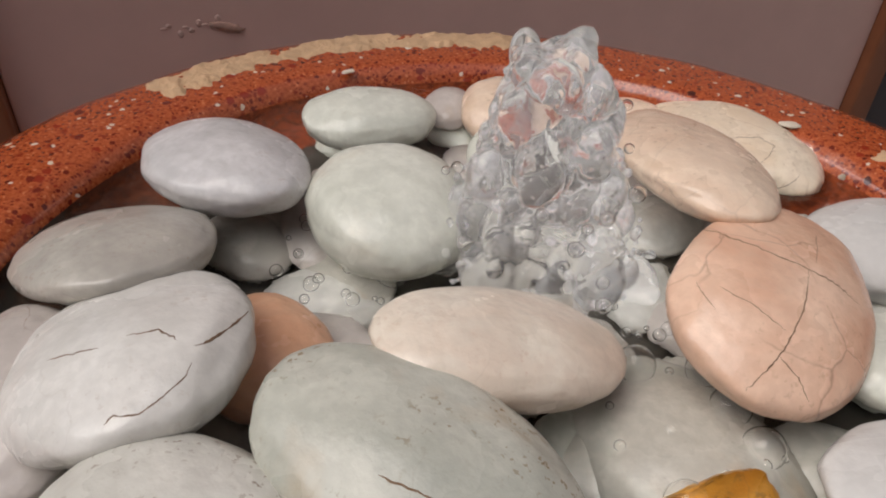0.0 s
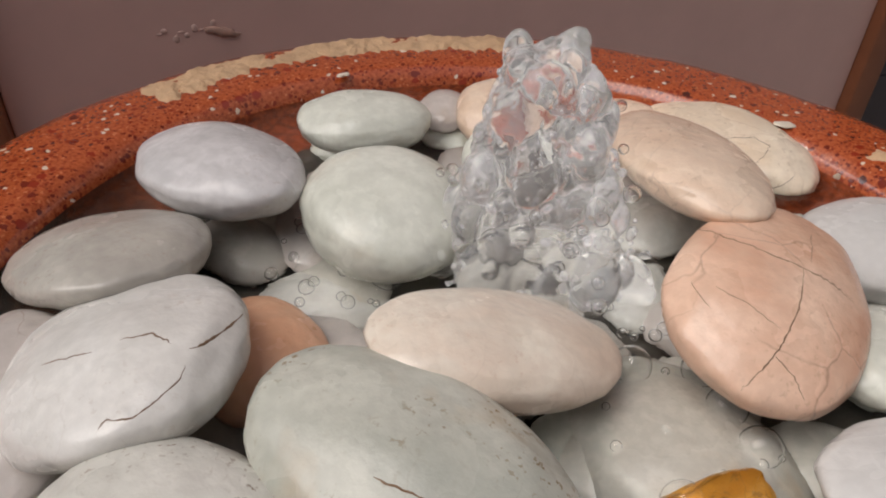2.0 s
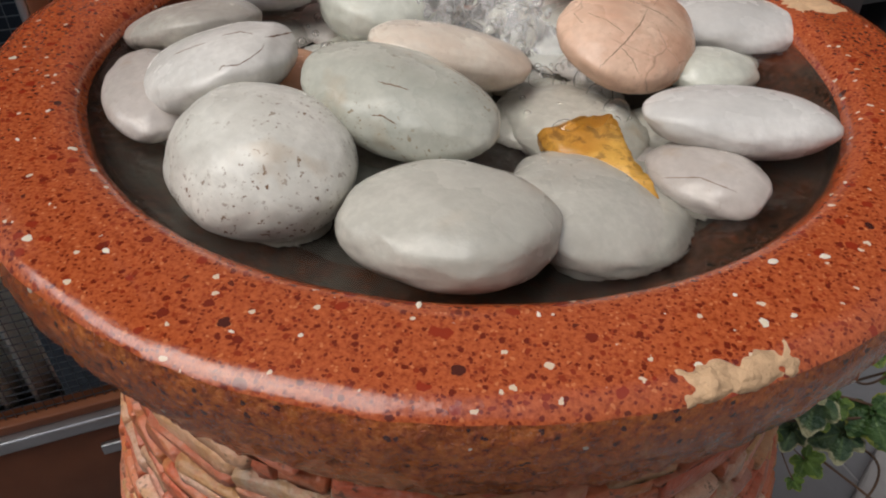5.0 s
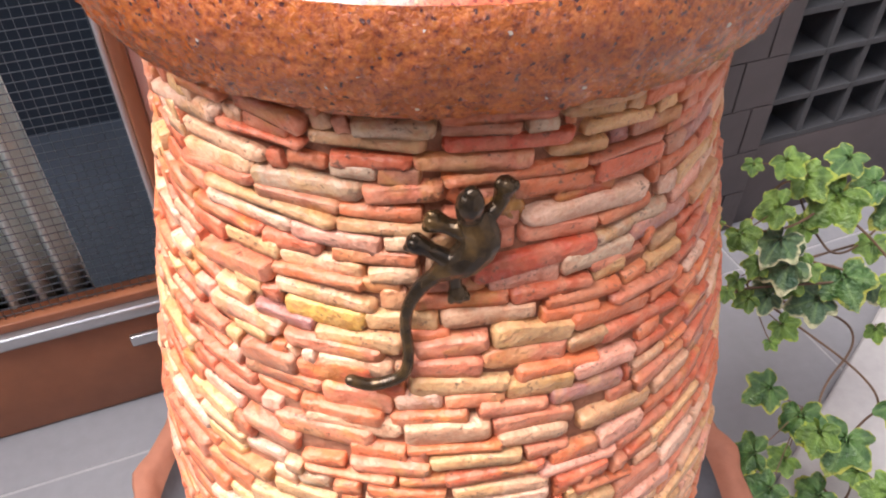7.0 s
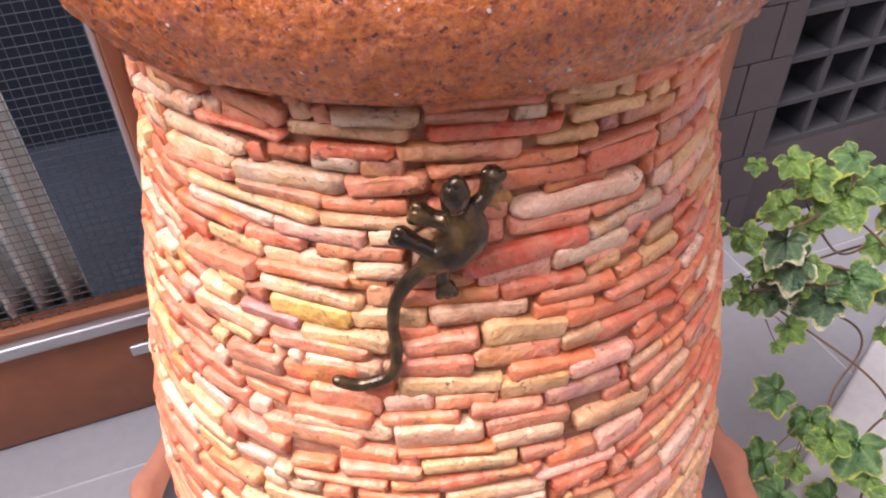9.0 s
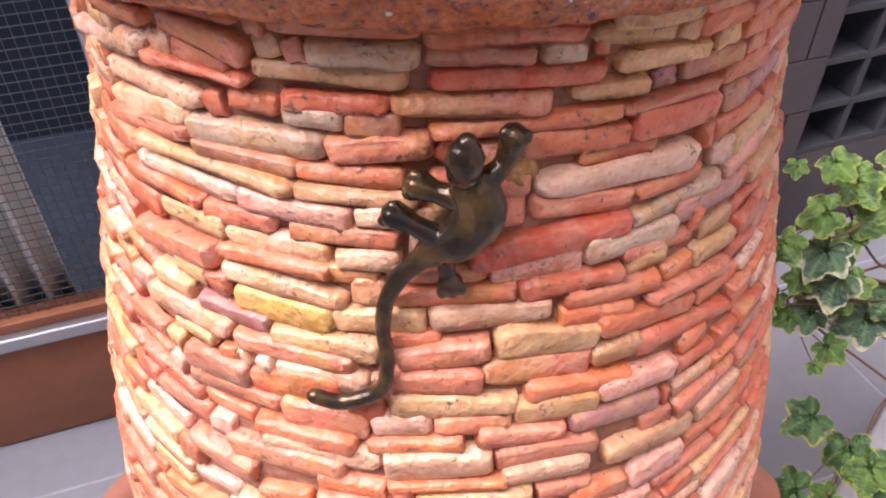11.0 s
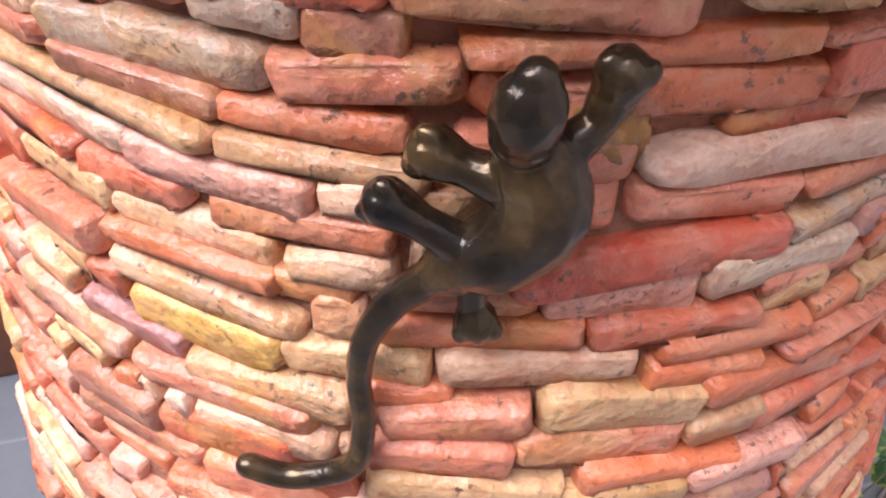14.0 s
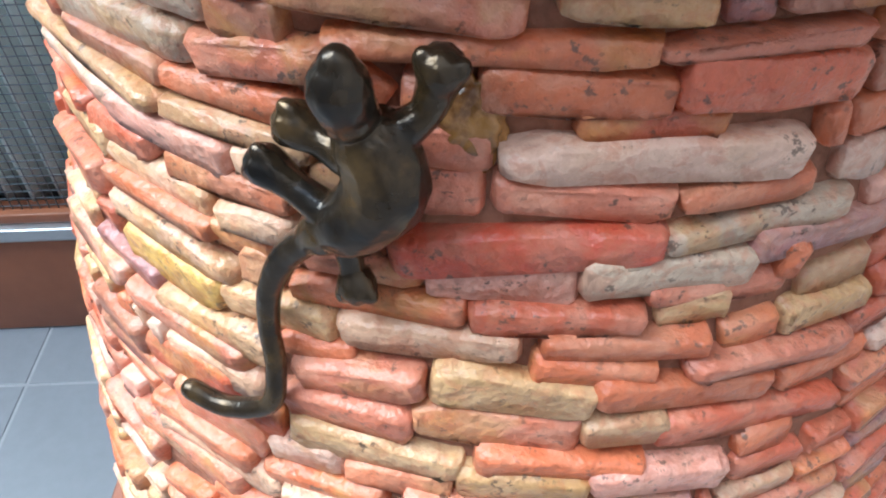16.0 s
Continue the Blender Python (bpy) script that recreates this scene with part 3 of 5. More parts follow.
def mortar_patch(a0, a1, s0, s1, seed, solid=0.0):
    """Ragged skin of old mortar over part of the rim: between two bearings and two arc lengths."""
    bm = bmesh.new()
    na, ns = max(60, int((a1 - a0) * 4)), 40
    grid = {}
    for i in range(na + 1):
        for j in range(ns + 1):
            a, s = a0 + (a1 - a0) * i / na, s0 + (s1 - s0) * j / ns
            r, z = rim_point(s)
            ar = radians(a)
            h = 0.5 + noise.noise(Vector((r * math.cos(ar) * 130 + seed, r * math.sin(ar) * 130, z * 130))) * 0.9 + 0.35 * noise.noise(Vector((r * math.cos(ar) * 420, r * math.sin(ar) * 420, seed)))
            rag = (0.30 if not solid else 0.10) * noise.noise(Vector((a * 0.22, seed, 0))) + 0.16 * noise.noise(Vector((a * 0.8, seed, 3)))
            edge = min(i / na, 1 - i / na) * (a1 - a0) * 0.12, min((j / ns - 0.22 - rag) * 3, (1 - j / ns) * 3)
            lift = -0.0014 + 0.0026 * max(-0.3, min(1.0, min(edge) * 1.6 + 0.25 * h)) * max(0.3, 0.55 + 0.5 * h)
            lift += solid if lift > -0.0014 else 0.0
            grid[i, j] = bm.verts.new(((r + lift * 0.7) * math.cos(ar), (r + lift * 0.7) * math.sin(ar), z + lift))
    for i in range(na):
        for j in range(ns):
            bm.faces.new((grid[i, j], grid[i, j + 1], grid[i + 1, j + 1], grid[i + 1, j]))
    return part("mortar_patch", bm, M_PATCH, fountain, "cream mortar patch with ragged edge")


mortar_patch(93, 152, 0.014, 0.042, 1.0)
mortar_patch(21, 42, 0.006, 0.038, 7.0, 0.0009)
mortar_patch(-69, -54, 0.029, 0.046, 13.0)

M_CHIP = plain("pale_marble_chip", (0.74, 0.66, 0.54), 0.35, var=0.15, scale=400.0)
chip_rnd = random.Random(21)
CHIPS = []
for q in range(4):      # four broken outlines, shared
    bm = bmesh.new()
    bmesh.ops.create_icosphere(bm, subdivisions=2, radius=1.0)
    for v in bm.verts:
        v.co *= 1 + 0.45 * noise.noise(v.co * 1.2 + Vector((q * 5, 0, 0)))
        v.co.z *= 0.18
    me = bpy.data.meshes.new("marble_chip")
    bm.to_mesh(me)
    bm.free()
    me.materials.append(M_CHIP)
    CHIPS.append(me)


def chip(x, y, z, size):
    """A pale marble chip set in the face of the rim."""
    ob = new("marble_chip", chip_rnd.choice(CHIPS))
    ob.parent = bowl
    r = math.hypot(x, y)
    up = 1.0 if z > 0.7715 else 0.25
    nrm = Vector((x / r * (1.2 - up), y / r * (1.2 - up), up)).normalized()
    m = nrm.to_track_quat("Z", "Y").to_matrix().to_4x4()
    ob.matrix_world = Matrix.Translation((x, y, z)) @ m @ Matrix.Rotation(chip_rnd.uniform(0, 6), 4, "Z") @ Matrix.Diagonal((size, size * chip_rnd.uniform(0.6, 0.9), size, 1))


chip(0.0443, -0.1718, 0.7722, 0.0012)
chip(-0.0354, -0.1677, 0.7729, 0.0014)
chip(0.0073, -0.1510, 0.7732, 0.0010)
chip(0.0372, -0.1491, 0.7730, 0.0009)
chip(-0.0788, -0.1452, 0.7730, 0.0014)
chip(0.1141, -0.1137, 0.7730, 0.0018)
chip(0.0995, -0.1183, 0.7731, 0.0016)
chip(0.0245, -0.1774, 0.7719, 0.0012)
chip(0.0310, -0.1801, 0.7694, 0.0009)
chip(0.0453, -0.1783, 0.7580, 0.0008)
chip(0.0486, -0.1758, 0.7513, 0.0010)
chip(0.0829, -0.1587, 0.7434, 0.0010)
chip(-0.0524, -0.1718, 0.7446, 0.0011)
chip(-0.0233, -0.1815, 0.7693, 0.0007)
chip(-0.0079, -0.1746, 0.7724, 0.0007)
chip(-0.0187, -0.1659, 0.7732, 0.0007)
chip(0.0583, -0.1665, 0.7723, 0.0008)
chip(0.0687, -0.1440, 0.7731, 0.0008)
chip(-0.1327, -0.0809, 0.7730, 0.0011)
chip(-0.1325, -0.0991, 0.7730, 0.0011)
chip(0.0012, -0.1785, 0.7719, 0.0009)
chip(-0.0821, 0.1206, 0.7732, 0.0031)
chip(0.0915, 0.1210, 0.7731, 0.0048)
chip(0.1074, 0.0971, 0.7665, 0.0018)
chip(0.0479, 0.1466, 0.7732, 0.0015)
chip(0.1057, 0.1464, 0.7717, 0.0016)
chip(0.0870, -0.1339, 0.7731, 0.0009)
chip(0.1009, -0.1387, 0.7730, 0.0011)
chip(0.0479, -0.1766, 0.7530, 0.0015)
chip(0.0811, -0.1615, 0.7479, 0.0013)
chip(0.0726, -0.1562, 0.7321, 0.0014)
chip(0.0308, -0.1780, 0.7478, 0.0011)
chip(-0.0488, -0.1762, 0.7528, 0.0014)
chip(-0.0497, -0.1639, 0.7305, 0.0011)

# ---------------------------------------------------------------- pebbles
PEB = {
    "pale": pebble_mat("pale_pebble", (0.60, 0.585, 0.53), (0.73, 0.71, 0.655), seed=1, hair=0.15),
    "white": pebble_mat("cool_white_pebble", (0.70, 0.685, 0.66), (0.82, 0.805, 0.78), seed=15, hair=0.0, veins=0.1),
    "soft": pebble_mat("smooth_grey_green_pebble", (0.50, 0.485, 0.43), (0.57, 0.555, 0.495), seed=16, hair=0.0, veins=0.15, stain=0.10),
    "silt": pebble_mat("silt_grey_pebble", (0.42, 0.40, 0.34), (0.54, 0.515, 0.45), seed=17, hair=0.1, stain=0.35),
    "crack": pebble_mat("white_cracked_pebble", (0.71, 0.69, 0.65), (0.83, 0.81, 0.77), 0.0, 0.2, seed=2, hair=0.1),
    "green": pebble_mat("pale_green_pebble", (0.655, 0.67, 0.58), (0.75, 0.76, 0.675), 0.0, 0.1, seed=3, stain=0.15, hair=0.0),
    "lilac": pebble_mat("lilac_grey_pebble", (0.56, 0.545, 0.54), (0.70, 0.68, 0.68), 0.10, 0.2, seed=4, hair=0.1),
    "taupe": pebble_mat("taupe_pebble", (0.46, 0.43, 0.385), (0.58, 0.55, 0.49), 0.0, 0.3, seed=5, hair=0.0),
    "grey": pebble_mat("grey_green_pebble", (0.45, 0.46, 0.40), (0.57, 0.57, 0.50), 0.0, 0.9, (0.22, 0.15, 0.07), seed=6, stain=0.28, hair=0.2),
    "cream": pebble_mat("cream_pink_pebble", (0.82, 0.665, 0.54), (0.84, 0.76, 0.65), 0.0, 0.2, (0.45, 0.2, 0.10), seed=7, stain=0.2, hair=0.1),
    "pink": pebble_mat("pink_cracked_pebble", (0.80, 0.48, 0.33), (0.86, 0.61, 0.46), 0.45, 0.2, seed=8, stain=0.3, crack_scale=26.0, crack_tone=(0.16, 0.06, 0.03), hair=0.4),
    "tan": pebble_mat("peach_pebble", (0.84, 0.61, 0.45), (0.87, 0.70, 0.55), 0.15, 0.4, seed=9, stain=0.25),
    "sand": pebble_mat("sand_cracked_pebble", (0.85, 0.68, 0.50), (0.87, 0.75, 0.60), 0.35, 0.3, seed=10, crack_scale=34.0, crack_tone=(0.30, 0.13, 0.05)),
    "spot": pebble_mat("spotted_white_pebble", (0.68, 0.665, 0.605), (0.80, 0.785, 0.725), 0.0, 1.0, (0.16, 0.08, 0.03), seed=11, stain=0.34, hair=0.2),
    "rose": pebble_mat("rose_grey_pebble", (0.53, 0.475, 0.435), (0.64, 0.585, 0.545), 0.3, 0.2, seed=12, stain=0.3),
    "rust": pebble_mat("rust_orange_pebble", (0.80, 0.44, 0.27), (0.86, 0.56, 0.38), 0.0, 0.2, seed=13),
    "ochre": pebble_mat("ochre_shard", (0.50, 0.20, 0.020), (0.76, 0.43, 0.090), 0.5, 0.7, (0.12, 0.07, 0.04), seed=14, crack_scale=90.0, blotch=0.70),
}


SHAPES = {}


def pebble(kind, label, at, size, turn, egg=0.0, lump=0.06, low=1.22):
    """A water-worn stone: half sizes along its own axes; egg makes one end blunter, low deepens its underside."""
    s = Vector((at[0] * 91, at[1] * 77, at[2] * 13))

    def shape(d):
        c = d * (1.0 + lump * noise.noise(d * 1.3 + s) + lump * 0.5 * noise.noise(d * 2.7 + s) + lump * 0.16 * noise.noise(d * 7.0 + s))
        c.y *= 1.0 + egg * c.x
        return Vector((c.x * size[0], c.y * size[1], c.z * size[2] * (low if c.z < 0 else 1.0)))

    bm = bmesh.new()
    bmesh.ops.create_icosphere(bm, subdivisions=5, radius=1.0)
    for v in bm.verts:
        v.co = shape(v.co.copy())
    ob = tagged(obj("pebble", bm, PEB[kind]), label, "pebble", "pebbles in the fountain bowl")
    e = [radians(a) for a in turn]
    m = Matrix.Rotation(e[0], 4, "Z") @ Matrix.Rotation(e[1], 4, "X") @ Matrix.Rotation(e[2], 4, "Y")
    ob.matrix_world = Matrix.Translation(at) @ m
    SHAPES[ob.name] = shape
    return ob


M_CRACK = plain("crack_dirt", (0.19, 0.11, 0.06), 0.8, var=0.4, scale=300.0)


def crack(ob, wide, *ways):
    """A dirt-filled crack that wanders over a pebble through the given bearings from its centre."""
    shape, line = SHAPES[ob.name], []
    dirs = [Vector(w).normalized() for w in ways]
    for a, b in zip(dirs, dirs[1:]):
        for i in range(10):
            d = a.lerp(b, i / 10)
            d += 0.018 * Vector((noise.noise(d * 21), noise.noise(d * 21 + Vector((7, 0, 0))), 0)) + 0.007 * Vector((noise.noise(d * 70), noise.noise(d * 70 + Vector((7, 0, 0))), 0))
            line.append(shape(d.normalized()))
    line.append(shape(dirs[-1]))
    bm = bmesh.new()
    rings = []
    n = len(line)
    for i, p in enumerate(line):
        t = (line[min(i + 1, n - 1)] - line[max(i - 1, 0)]).normalized()
        up = p.normalized()
        side = t.cross(up).normalized()
        w = wide * 0.8 * min(1.0, 0.25 + 4 * min(i, n - 1 - i) / n) * (0.75 + 0.6 * noise.noise(p * 900))
        rings.append([bm.verts.new(p + side * w * math.cos(k * 1.0472) + up * (w * 0.35 * math.sin(k * 1.0472) - w * 0.10)) for k in range(6)])
    for a, b in zip(rings, rings[1:]):
        for k in range(6):
            bm.faces.new((a[k], a[(k + 1) % 6], b[(k + 1) % 6], b[k]))
    return part("crack", bm, M_CRACK, ob)


pebble("lilac", "smooth lilac-grey pebble half out of the water", (-0.0968, 0.0340, 0.7788), (0.0321, 0.0228, 0.0104), (148, 4, 6), low=1.22)
pebble("green", "small pale green pebble against the far rim", (-0.0629, 0.0825, 0.7747), (0.0250, 0.0180, 0.0090), (29, -1, 4), low=1.22)
pebble("green", "large pale green pebble beside the water jet", (-0.0420, 0.0294, 0.7743), (0.0285, 0.0256, 0.0142), (122, 3, -4), low=1.22)
pebble("taupe", "flat taupe pebble leaning on the rim", (-0.1111, -0.0090, 0.7743), (0.0359, 0.0260, 0.0090), (139, 3, 21), low=1.22)
cracked_white = pebble("crack", "white oval pebble with dark cracks", (-0.0858, -0.0465, 0.7767), (0.0386, 0.0289, 0.0127), (136, -10, 21), low=1.22)
stained_grey = pebble("grey", "large grey-green oval pebble with brown stain", (-0.0137, -0.0678, 0.7830), (0.0362, 0.0228, 0.0125), (157, -2, -6), low=1.22)
pebble("cream", "cream and pink oval pebble, wet", (-0.0012, -0.0282, 0.7812), (0.0331, 0.0205, 0.0095), (32, -6, 18), low=1.22)
cracked_pink = pebble("pink", "pink egg-shaped pebble crossed by dark cracks", (0.0654, 0.0037, 0.7812), (0.0398, 0.0257, 0.0116), (64, 17, 3), -0.12, low=1.22)
pebble("tan", "long peach pebble behind the water jet", (0.0466, 0.0607, 0.7859), (0.0441, 0.0233, 0.0087), (99, 8, 11), low=1.22)
cracked_sand = pebble("sand", "sand-coloured flat pebble with cracks, by the rim", (0.0731, 0.1192, 0.7631), (0.0394, 0.0255, 0.0115), (125, 4, 3), low=1.22)
pebble("white", "long white pebble beside the rim", (0.1170, 0.0570, 0.7650), (0.0396, 0.0245, 0.0120), (30, 1, 8))
pebble("green", "pale green pebble half hidden under others", (0.0985, 0.0024, 0.7693), (0.0246, 0.0167, 0.0074), (57, -1, 11), low=1.22)
pebble("white", "long cool-white pebble with chipped end", (0.1023, -0.0423, 0.7735), (0.0352, 0.0208, 0.0096), (11, -7, 4), low=1.22)
cracked_rose = pebble("rose", "rose-grey pebble with an orange stain and a crack", (0.0893, -0.0681, 0.7645), (0.0226, 0.0173, 0.0089), (126, -1, 6), low=1.22)
pebble("silt", "pale grey pebble under moving water", (0.0448, -0.0344, 0.7551), (0.0331, 0.0255, 0.0133), (125, 0, 0), low=1.20)
pebble("spot", "big round white pebble with rusty spots", (-0.0525, -0.0960, 0.7726), (0.0332, 0.0284, 0.0200), (142, -8, -3), low=1.22)
pebble("soft", "large smooth grey-green pebble by the front rim", (0.0098, -0.1162, 0.7733), (0.0323, 0.0269, 0.0128), (-8, -5, -4), low=1.22)
pebble("soft", "smooth grey-green pebble lying half under water", (0.0551, -0.0846, 0.7585), (0.0396, 0.0306, 0.0130), (64, 11, 17))
pebble("rose", "rose-grey pebble under the cracked white one", (-0.1065, -0.0588, 0.7710), (0.0288, 0.0164, 0.0080), (119, 0, -3), low=1.22)
pebble("taupe", "taupe pebble under water", (-0.0859, 0.0191, 0.7553), (0.0183, 0.0132, 0.0070), (139, 0, -2), low=1.22)
pebble("rose", "small beige pebble under water", (-0.0694, 0.0308, 0.7579), (0.0092, 0.0202, 0.0049), (19, 7, 0), low=1.22)
pebble("pale", "pale grey pebble under rippling water", (-0.0546, 0.0021, 0.7528), (0.0191, 0.0138, 0.0072), (9, 0, 0), low=1.22)
pebble("rust", "rust-orange pebble wedged between two others", (-0.0610, -0.0290, 0.7640), (0.0230, 0.0175, 0.0090), (131, 0, 0), low=1.22)
pebble("rose", "small brown-pink pebble by the far rim", (-0.0386, 0.1134, 0.7656), (0.0143, 0.0109, 0.0063), (97, 0, -4), low=1.22)
pebble("tan", "salmon pebble behind the water jet", (-0.0184, 0.1082, 0.7707), (0.0206, 0.0150, 0.0088), (274, 0, 5), low=1.22)
pebble("pale", "pale pebble under water beside the jet", (0.0418, 0.0587, 0.7581), (0.0184, 0.0148, 0.0078), (57, 0, 0), low=1.22)
pebble("pale", "pale pebble under rippling water", (0.0363, 0.0250, 0.7537), (0.0149, 0.0104, 0.0056), (-99, 0, 4), low=1.22)
pebble("silt", "grey pebble sunk between larger ones", (-0.0214, -0.0718, 0.7554), (0.0142, 0.0114, 0.0061), (104, 0, -2), low=1.22)
pebble("green", "small pale pebble behind the jet", (-0.0176, 0.0808, 0.7663), (0.0144, 0.0088, 0.0051), (97, 0, -8), low=1.22)
pebble("grey", "small grey pebble under the cream one", (0.0149, -0.0357, 0.7560), (0.0110, 0.0067, 0.0036), (77, 0, -4), low=1.22)
pebble("tan", "small tan pebble touching the far rim", (0.0343, 0.1330, 0.7627), (0.0165, 0.0111, 0.0057), (-12, 0, 0), low=1.22)
pebble("green", "pale pebble under water below the pink one", (0.0997, 0.0104, 0.7559), (0.0186, 0.0098, 0.0053), (71, 0, -6), low=1.22)


# paler stones that cover the bowl's floor under the water
fill = random.Random(21)
spots_taken = []
for ring, count in ((0.018, 4), (0.052, 8), (0.086, 12), (0.114, 15)):
    for q in range(count):
        a = 6.283 * (q + fill.uniform(-0.2, 0.2)) / count + ring * 9
        kind, label = fill.choice((("silt", "grey smooth pebble on the bowl's floor under water"), ("rose", "rose-grey pebble on the bowl's floor under water"),
                                   ("green", "pale green pebble on the bowl's floor under water"), ("taupe", "taupe pebble on the bowl's floor under water")))
        pebble(kind, label, (math.cos(a) * ring, math.sin(a) * ring, 0.7535 + fill.uniform(-0.001, 0.0015)),
               (fill.uniform(0.015, 0.020), fill.uniform(0.012, 0.015), fill.uniform(0.0055, 0.0075)), (fill.uniform(0, 180), fill.uniform(-4, 4), fill.uniform(-4, 4)), low=0.8)


crack(cracked_white, 0.00032, (-0.90, 0.28, 0.34), (-0.90, 0.21, 0.39), (-0.96, 0.07, 0.28), (-0.95, -0.10, 0.30), (-0.90, -0.27, 0.34), (-0.83, -0.36, 0.42))
crack(cracked_white, 0.00060, (-0.74, -0.43, 0.52), (-0.72, -0.54, 0.43), (-0.62, -0.71, 0.33), (-0.40, -0.90, 0.16))
crack(cracked_white, 0.00030, (-0.23, 0.46, 0.86), (-0.36, 0.26, 0.90), (-0.44, 0.12, 0.89))
crack(cracked_white, 0.00040, (-0.46, -0.08, 0.88), (-0.54, -0.28, 0.79), (-0.67, -0.35, 0.66))
crack(cracked_pink, 0.00040, (0.07, 1.00, 0.04), (-0.07, 0.72, 0.69), (-0.06, 0.28, 0.96), (0.00, 0.00, 1.00), (0.08, -0.35, 0.93), (0.11, -0.59, 0.80))
crack(cracked_pink, 0.00030, (0.01, -0.02, 1.00), (-0.30, -0.12, 0.95), (-0.60, -0.16, 0.79), (-0.79, -0.15, 0.59), (-0.99, -0.11, 0.12))
crack(cracked_pink, 0.00025, (-0.75, -0.16, 0.64), (-0.77, -0.37, 0.52), (-0.79, -0.54, 0.30))
crack(cracked_pink, 0.00020, (-0.55, 0.50, 0.67), (-0.56, 0.19, 0.81), (-0.58, -0.09, 0.81))
crack(cracked_pink, 0.00020, (-0.57, 0.68, 0.46), (-0.72, 0.43, 0.54))
crack(cracked_pink, 0.00020, (0.54, 0.07, 0.84), (0.12, -0.05, 0.99))
crack(stained_grey, 0.00045, (0.04, 0.45, 0.89), (-0.11, 0.41, 0.91), (-0.23, 0.36, 0.90))
crack(stained_grey, 0.00045, (-0.08, 0.88, 0.47), (-0.18, 0.84, 0.52), (-0.32, 0.84, 0.44))
crack(cracked_sand, 0.00030, (-0.16, 0.77, 0.61), (-0.38, 0.23, 0.90), (-0.55, 0.16, 0.82), (-0.64, 0.63, 0.44))
crack(cracked_sand, 0.00030, (-0.86, 0.51, -0.03), (-0.88, 0.15, 0.46))
crack(cracked_rose, 0.00030, (0.16, 0.91, 0.37), (-0.30, 0.58, 0.76), (-0.75, 0.28, 0.60))


def ochre_shard():
    """A flat broken three-cornered shard with softened edges."""
    bm = bmesh.new()
    outline = [(-0.0210, 0.0025), (-0.0060, 0.0125), (0.0020, 0.0165), (0.0045, 0.0150), (0.0085, 0.0050), (0.0130, -0.0110), (0.0185, -0.0245), (0.0120, -0.0240), (0.0030, -0.0205), (-0.0150, -0.0110)]
    lo = [bm.verts.new((x, y, -0.006)) for x, y in outline]
    mid = [bm.verts.new((x * 1.03, y * 1.03, 0.0015)) for x, y in outline]
    up = [bm.verts.new((x * 0.90, y * 0.90, 0.0042)) for x, y in outline]
    n = len(outline)
    for a, b in ((lo, mid), (mid, up)):
        for i in range(n):
            bm.faces.new((a[i], a[(i + 1) % n], b[(i + 1) % n], b[i]))
    bm.faces.new(up)
    bm.faces.new(lo[::-1])
    bmesh.ops.subdivide_edges(bm, edges=bm.edges[:], cuts=5, use_grid_fill=True)
    for v in bm.verts:
        v.co.z += 0.0016 * noise.noise(v.co * 120) + 0.0012 * noise.noise(v.co * 380)
        v.co.x += 0.0008 * noise.noise(v.co * 210 + Vector((5, 0, 0)))
    ob = tagged(obj("stone_shard", bm, PEB["ochre"]), "flat broken ochre-yellow stone shard, wet", "stone", "pebbles in the fountain bowl")
    ob.matrix_world = Matrix.Translation((0.0540, -0.0575, 0.7655)) @ Matrix.Rotation(radians(4), 4, "X")


ochre_shard()

# ---------------------------------------------------------------- water
M_WATER = water_mat("pond_water", (0.96, 0.975, 0.97), 0.3)
M_JET = water_mat("jet_water", (0.99, 0.99, 1.0), 0.30, 0.20)
M_JET.node_tree.nodes["Principled BSDF"].inputs["Roughness"].default_value = 0.06      # fine spray dulls it
JET = Vector((0.004, 0.0250, WATER))
bm = bmesh.new()
n = 210
grid = {}
for i in range(n + 1):
    for j in range(n + 1):
        x, y = -0.147 + 0.294 * i / n, -0.147 + 0.294 * j / n
        r = math.hypot(x, y)
        if r > 0.1445:
            continue
        d = math.hypot(x - JET.x, y - JET.y)
        amp = 0.0016 * math.exp(-d / 0.045) + 0.00012
        h = amp * (math.sin(d * 420) * 0.6 + 1.6 * noise.noise(Vector((x * 75, y * 75, 3.0))) + noise.noise(Vector((x * 190, y * 190, 5.0))))
        grid[i, j] = bm.verts.new((x, y, WATER + h))
for (i, j) in list(grid):
    q = [(i, j), (i + 1, j), (i + 1, j + 1), (i, j + 1)]
    if all(c in grid for c in q):
        bm.faces.new([grid[c] for c in q])
water = tagged(obj("water", bm, M_WATER), "clear rippling water between the pebbles", "water", kind="structure")
water.visible_shadow = False


